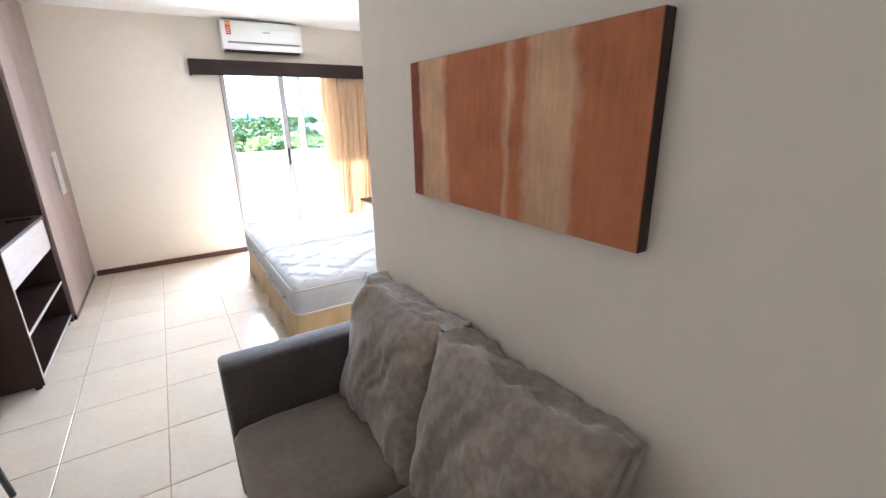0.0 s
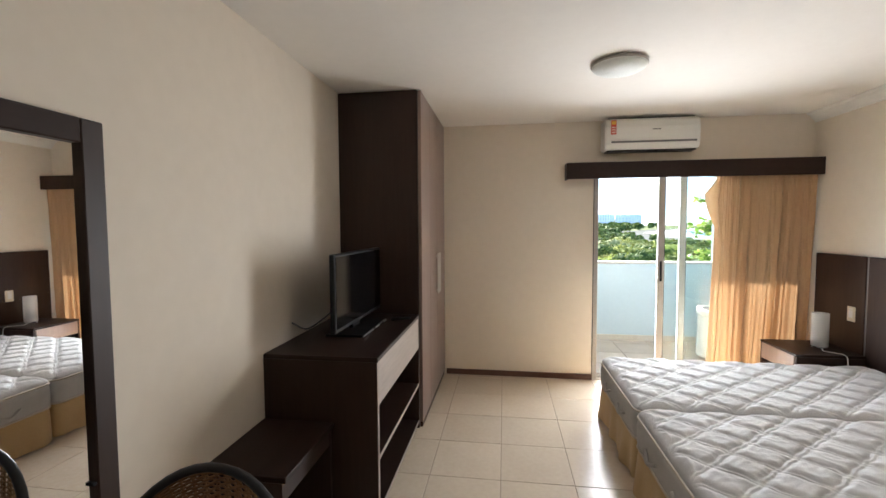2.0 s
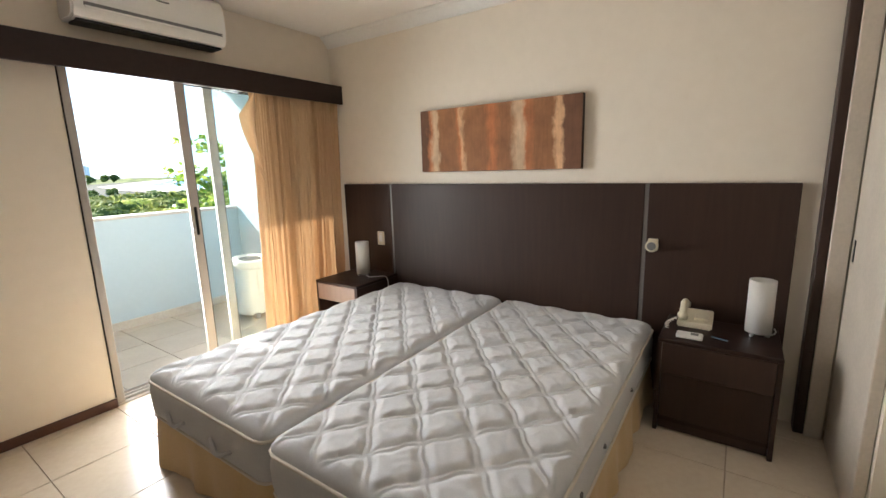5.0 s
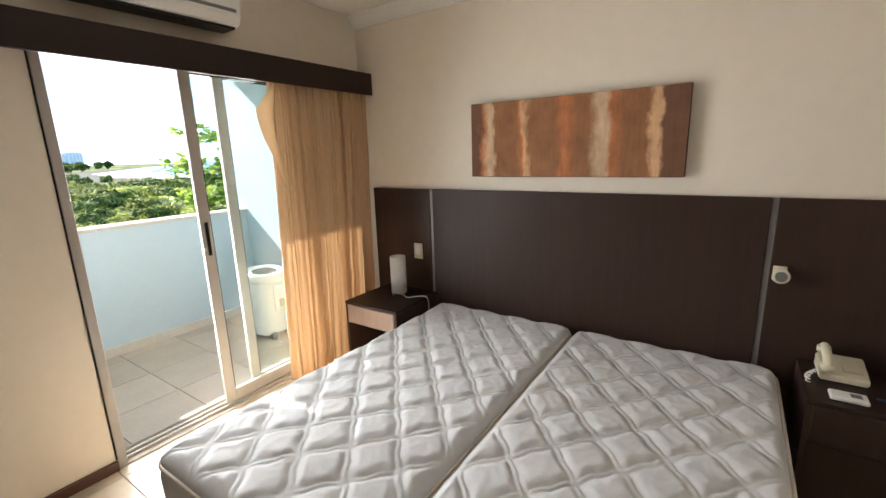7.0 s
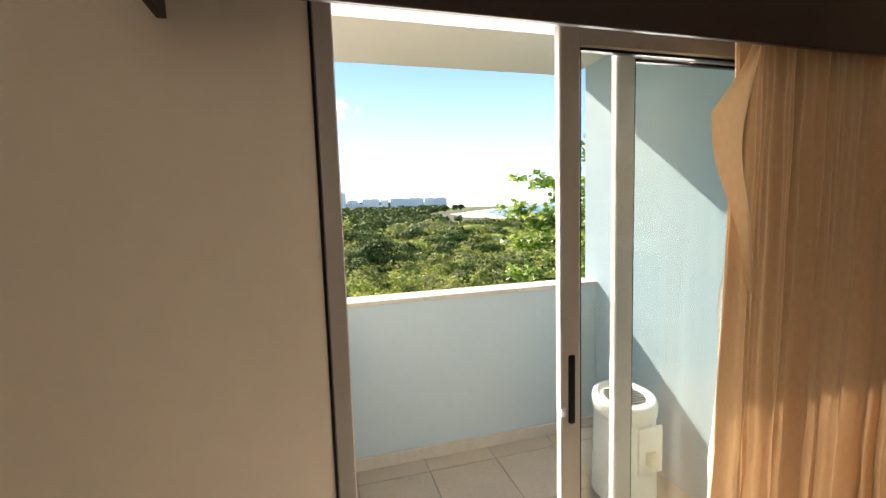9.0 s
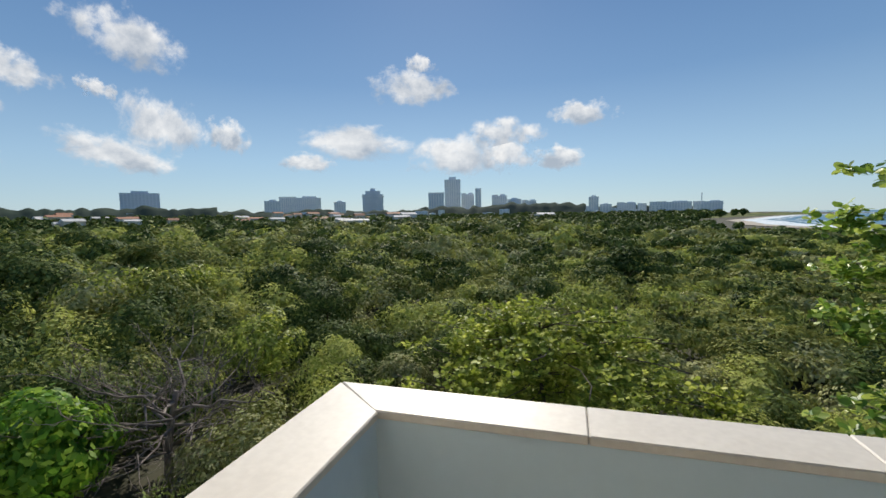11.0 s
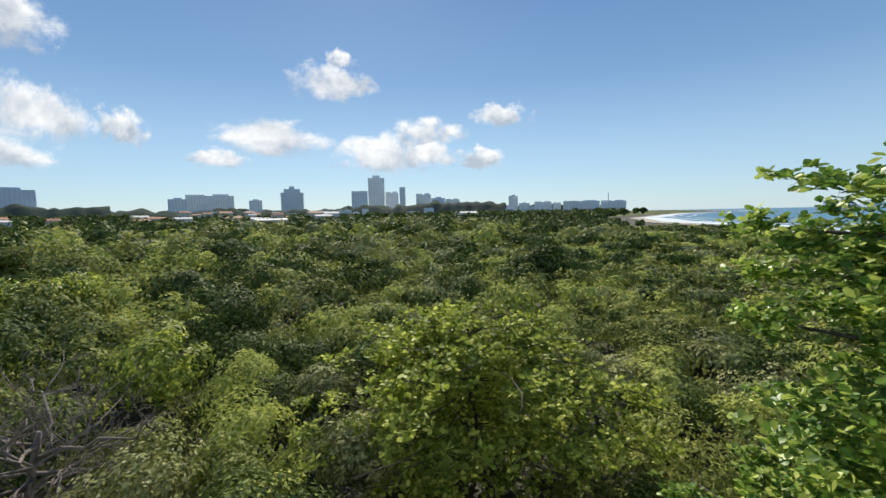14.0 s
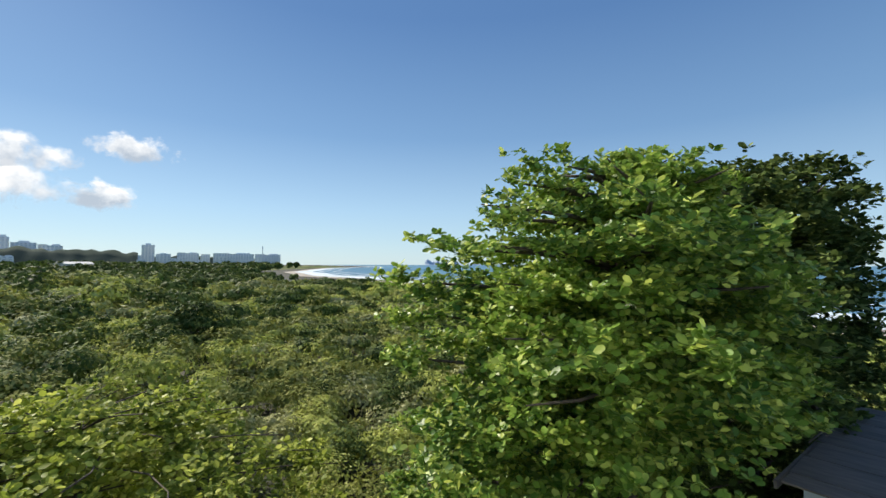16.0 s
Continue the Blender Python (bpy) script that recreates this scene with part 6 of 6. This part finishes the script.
structure("facade_wall_below", box(-2.27, 2.25, 5.0, 5.15, G, -0.26), GREYBLUE, "grey-blue rendered facade below the balcony", "wall")
structure("facade_wall_above", box(-2.27, 2.25, 5.0, 5.15, 2.83, 6.0), GREYBLUE, "grey-blue rendered facade above the balcony", "wall")
structure("facade_wall_right", box(2.26, 9, 5.0, 5.15, G, 6.0), GREYBLUE, "grey-blue rendered facade", "wall")
ck = thing("coat_hook", (-5.69, 5.62, 2.0), "small dark hook on the neighbouring wall", "hook")
part("hook", tube(spline([(-5.699, 5.62, 2.04), (-5.66, 5.62, 2.03), (-5.64, 5.62, 1.99), (-5.66, 5.62, 1.96)], 5), 0.012, 6), BLACK, ck, smooth=True)

# chair on the neighbouring balcony
nc = thing("deck_chair", (-4.6, 5.75, 0.142), "dark folding chair on the neighbouring balcony", "chair")
for s in (-0.22, 0.22):
    part("leg", tube([(-4.6 + s, 5.55, 0.146), (-4.6 + s, 5.95, 0.98)], 0.014, 7), TUBE, nc)
    part("leg", tube([(-4.6 + s, 5.95, 0.146), (-4.6 + s, 5.55, 0.60)], 0.014, 7), TUBE, nc)
part("seat", box(-4.84, -4.36, 5.52, 5.92, 0.575, 0.60, 0.005), TUBE, nc)
part("backrest", box(-4.84, -4.36, 5.90, 5.95, 0.80, 0.98, 0.01), TUBE, nc)

# low structures at the foot of the building
GREEN_W = material("green_painted_wall", (0.22, 0.42, 0.20), 0.8, None, 1, 12, 0.5, 0.2)
PLANK = material("weathered_roof_boards", (0.20, 0.175, 0.155), 0.85, (0.12, 0.105, 0.095), 2, 14, 0.9, 0.4, 30, stretch=(1, 0.15, 1), rnd=0.12)
structure("garden_wall", box(-12.2, -11.9, 6.5, 8.4, G, -4.4), GREEN_W, "green painted garden wall", "wall")
structure("garden_wall_cap", box(-12.3, -11.8, 6.4, 8.5, -4.395, -4.3, 0.02), MARBLE, "pale cap of the garden wall", "wall")
structure("garden_pillar", box(-9.75, -9.35, 8.75, 9.15, G, -4.1, 0.02), MARBLE, "white square pillar top", "pillar")
shed = thing("shed_roof", (14, 7.4, -2.6), "weathered grey board roof beside the almond tree", "roof")
for i in range(12):
    part("board", box(10.95 + i * 0.62, 11.54 + i * 0.62, 5.3, 9.42 + 0.02 * (i % 3), -2.62 + 0.012 * (i % 2), -2.58 + 0.012 * (i % 2), 0.006), PLANK, shed)
part("fascia", box(10.9, 18.4, 9.47, 9.53, -2.75, -2.585), PLANK, shed)
part("wall", box(11.1, 18.2, 5.3, 9.1, G, -2.64), GREYBLUE, shed)


# ---- clouds ----
def cloud_material():
    m = bpy.data.materials.new("cumulus")
    m.use_nodes = True
    nt = m.node_tree
    nt.nodes.clear()
    N, L = nt.nodes.new, nt.links.new
    out, em, tr, ms = N("ShaderNodeOutputMaterial"), N("ShaderNodeEmission"), N("ShaderNodeBsdfTransparent"), N("ShaderNodeMixShader")
    tc, oi, ad, no, no2 = N("ShaderNodeTexCoord"), N("ShaderNodeObjectInfo"), N("ShaderNodeVectorMath"), N("ShaderNodeTexNoise"), N("ShaderNodeTexNoise")
    sc_ = N("ShaderNodeVectorMath")
    sc_.operation, ad.operation = "SCALE", "ADD"
    sc_.inputs[0].default_value = (37.0, 11.0, 23.0)
    L(oi.outputs["Random"], sc_.inputs["Scale"])
    L(tc.outputs["Object"], ad.inputs[0])
    L(sc_.outputs[0], ad.inputs[1])
    mp = N("ShaderNodeMapping")
    mp.inputs["Scale"].default_value = (1.5, 1.0, 0.8)
    L(ad.outputs[0], mp.inputs[0])
    for n_, s_ in ((no, 2.2), (no2, 1.7)):
        n_.inputs["Scale"].default_value, n_.inputs["Detail"].default_value, n_.inputs["Roughness"].default_value = s_, 9, 0.6
        L(mp.outputs[0], n_.inputs["Vector"])
    ln = N("ShaderNodeVectorMath")
    ln.operation = "LENGTH"
    L(tc.outputs["Object"], ln.inputs[0])
    fall = N("ShaderNodeMapRange")
    fall.inputs["From Min"].default_value, fall.inputs["From Max"].default_value = 0.15, 1.0
    fall.inputs["To Min"].default_value, fall.inputs["To Max"].default_value = 0.32, -0.34
    L(ln.outputs["Value"], fall.inputs[0])
    s1 = N("ShaderNodeMath")
    s1.operation = "ADD"
    L(no.outputs[0], s1.inputs[0])
    L(fall.outputs[0], s1.inputs[1])
    mask = N("ShaderNodeMapRange")
    mask.interpolation_type = "SMOOTHSTEP"
    mask.inputs["From Min"].default_value, mask.inputs["From Max"].default_value = 0.46, 0.76
    mask.inputs["To Max"].default_value = 0.9
    L(s1.outputs[0], mask.inputs[0])
    sep = N("ShaderNodeSeparateXYZ")
    L(tc.outputs["Object"], sep.inputs[0])
    sh = N("ShaderNodeMath")
    sh.operation = "MULTIPLY_ADD"
    sh.inputs[1].default_value = 0.35
    L(sep.outputs["Z"], sh.inputs[0])
    L(no2.outputs[0], sh.inputs[2])
    # sunlit tops and grey shaded undersides are put into the glow's colour
    cr = N("ShaderNodeValToRGB")
    e = cr.color_ramp.elements
    e[0].position, e[0].color = 0.30, (0.44, 0.50, 0.58, 1)
    e[1].position, e[1].color = 0.64, (1.0, 1.0, 0.99, 1)
    L(sh.outputs[0], cr.inputs[0])
    L(cr.outputs[0], em.inputs[0])
    em.inputs["Strength"].default_value = 0.9
    L(mask.outputs[0], ms.inputs[0])
    L(tr.outputs[0], ms.inputs[1])
    L(em.outputs[0], ms.inputs[2])
    L(ms.outputs[0], out.inputs[0])
    return m


CLOUD = cloud_material()
SKY_CLOUDS = [(51.4, 0.339, 4.6, 0.043), (65.7, 0.200, 4.5, 0.034), (61.3, 0.250, 3.5, 0.029), (54.3, 0.238, 1.7, 0.015), (49.1, 0.186, 4.0, 0.050), (42.5, 0.170, 2.6, 0.029),
              (53.4, 0.127, 5.3, 0.031), (65.5, 0.126, 3.3, 0.020), (71.5, 0.106, 3.7, 0.019), (77.5, 0.166, 2.2, 0.018), (80.6, 0.084, 2.3, 0.024), (72.6, 0.402, 2.0, 0.026),
              (27.4, 0.168, 7.4, 0.038), (33.6, 0.121, 3.3, 0.019), (20.0, 0.287, 4.9, 0.036), (19.0, 0.343, 1.9, 0.018), (14.4, 0.136, 6.1, 0.041), (8.7, 0.183, 4.4, 0.033),
              (8.3, 0.136, 3.6, 0.033), (1.3, 0.124, 3.5, 0.023), (-1.4, 0.217, 3.6, 0.026), (79.0, 0.204, 1.8, 0.017)]


def cloud_puff(u, v):
    a, r = u * 2 * math.pi, v
    return Vector((r * math.cos(a), 0.12 * r * r, r * math.sin(a)))


for az_, el_, wd_, ht_ in SKY_CLOUDS:
    dist = 4000
    b = grid(36, 6, cloud_puff)
    bmesh.ops.remove_doubles(b, verts=b.verts, dist=0.0005)
    ob = part("backdrop_cloud", b, CLOUD, None, "white fair-weather cumulus cloud with grey base", True, "structure", "cloud", "cumulus clouds")
    c = radians(az_)
    ob.matrix_world = Matrix.LocRotScale((0.5 - dist * math.sin(c), 6 + dist * math.cos(c), 1.7 + dist * el_), Euler((0, radians(13 if az_ > 40 and el_ > 0.12 else 2), c)), (1.85 * dist * radians(wd_), 60, 2.05 * dist * ht_))


# ---- tiles, piece by piece ----
def tile_mesh(name, w, d, h, mat, bevel=0.0012):
    bm = box(-w / 2, w / 2, -d / 2, d / 2, -h, 0)
    top = [e for e in bm.edges if all(v.co.z > -1e-5 for v in e.verts)]
    bmesh.ops.bevel(bm, geom=top, offset=bevel, segments=1, affect="EDGES")
    finish(bm, False)
    me = bpy.data.meshes.new(name)
    bm.to_mesh(me)
    bm.free()
    me.materials.append(mat)
    return me


def lay(parent, me_for, x0, x1, y0, y1, ox, oy, pitch, gap, z, inside, mat):
    """Lays whole and cut tiles of one pitch over a rectangle."""
    cache = {}
    rr = random.Random(8)
    i0, i1 = math.floor((x0 - ox) / pitch), math.ceil((x1 - ox) / pitch)
    j0, j1 = math.floor((y0 - oy) / pitch), math.ceil((y1 - oy) / pitch)
    for i in range(i0, i1):
        for j in range(j0, j1):
            xa, xb = max(x0, ox + i * pitch + gap / 2), min(x1, ox + (i + 1) * pitch - gap / 2)
            ya, yb = max(y0, oy + j * pitch + gap / 2), min(y1, oy + (j + 1) * pitch - gap / 2)
            if xb - xa < 0.02 or yb - ya < 0.02 or not inside((xa + xb) / 2, (ya + yb) / 2):
                continue
            key = (round(xb - xa, 3), round(yb - ya, 3))
            if key not in cache:
                cache[key] = tile_mesh("tile", *key, 0.008, mat)
            ob = new("tile", cache[key])
            ob.parent = parent
            ob.location = ((xa + xb) / 2, (ya + yb) / 2, z + rr.uniform(-0.0004, 0.0004))


lay(bpy.data.objects["floor"], None, XL, XR, YREAR, YB, -0.81, 3.59, 0.442, 0.0045, 0.0015,
    lambda x, y: not (x > 0.30 and y < 1.06), TILE)
lay(bpy.data.objects["balcony_floor"], None, BX0, BX1, BY0, BY1, 0.65, 5.59, 0.44, 0.006, -0.008, lambda x, y: True, BTILE)
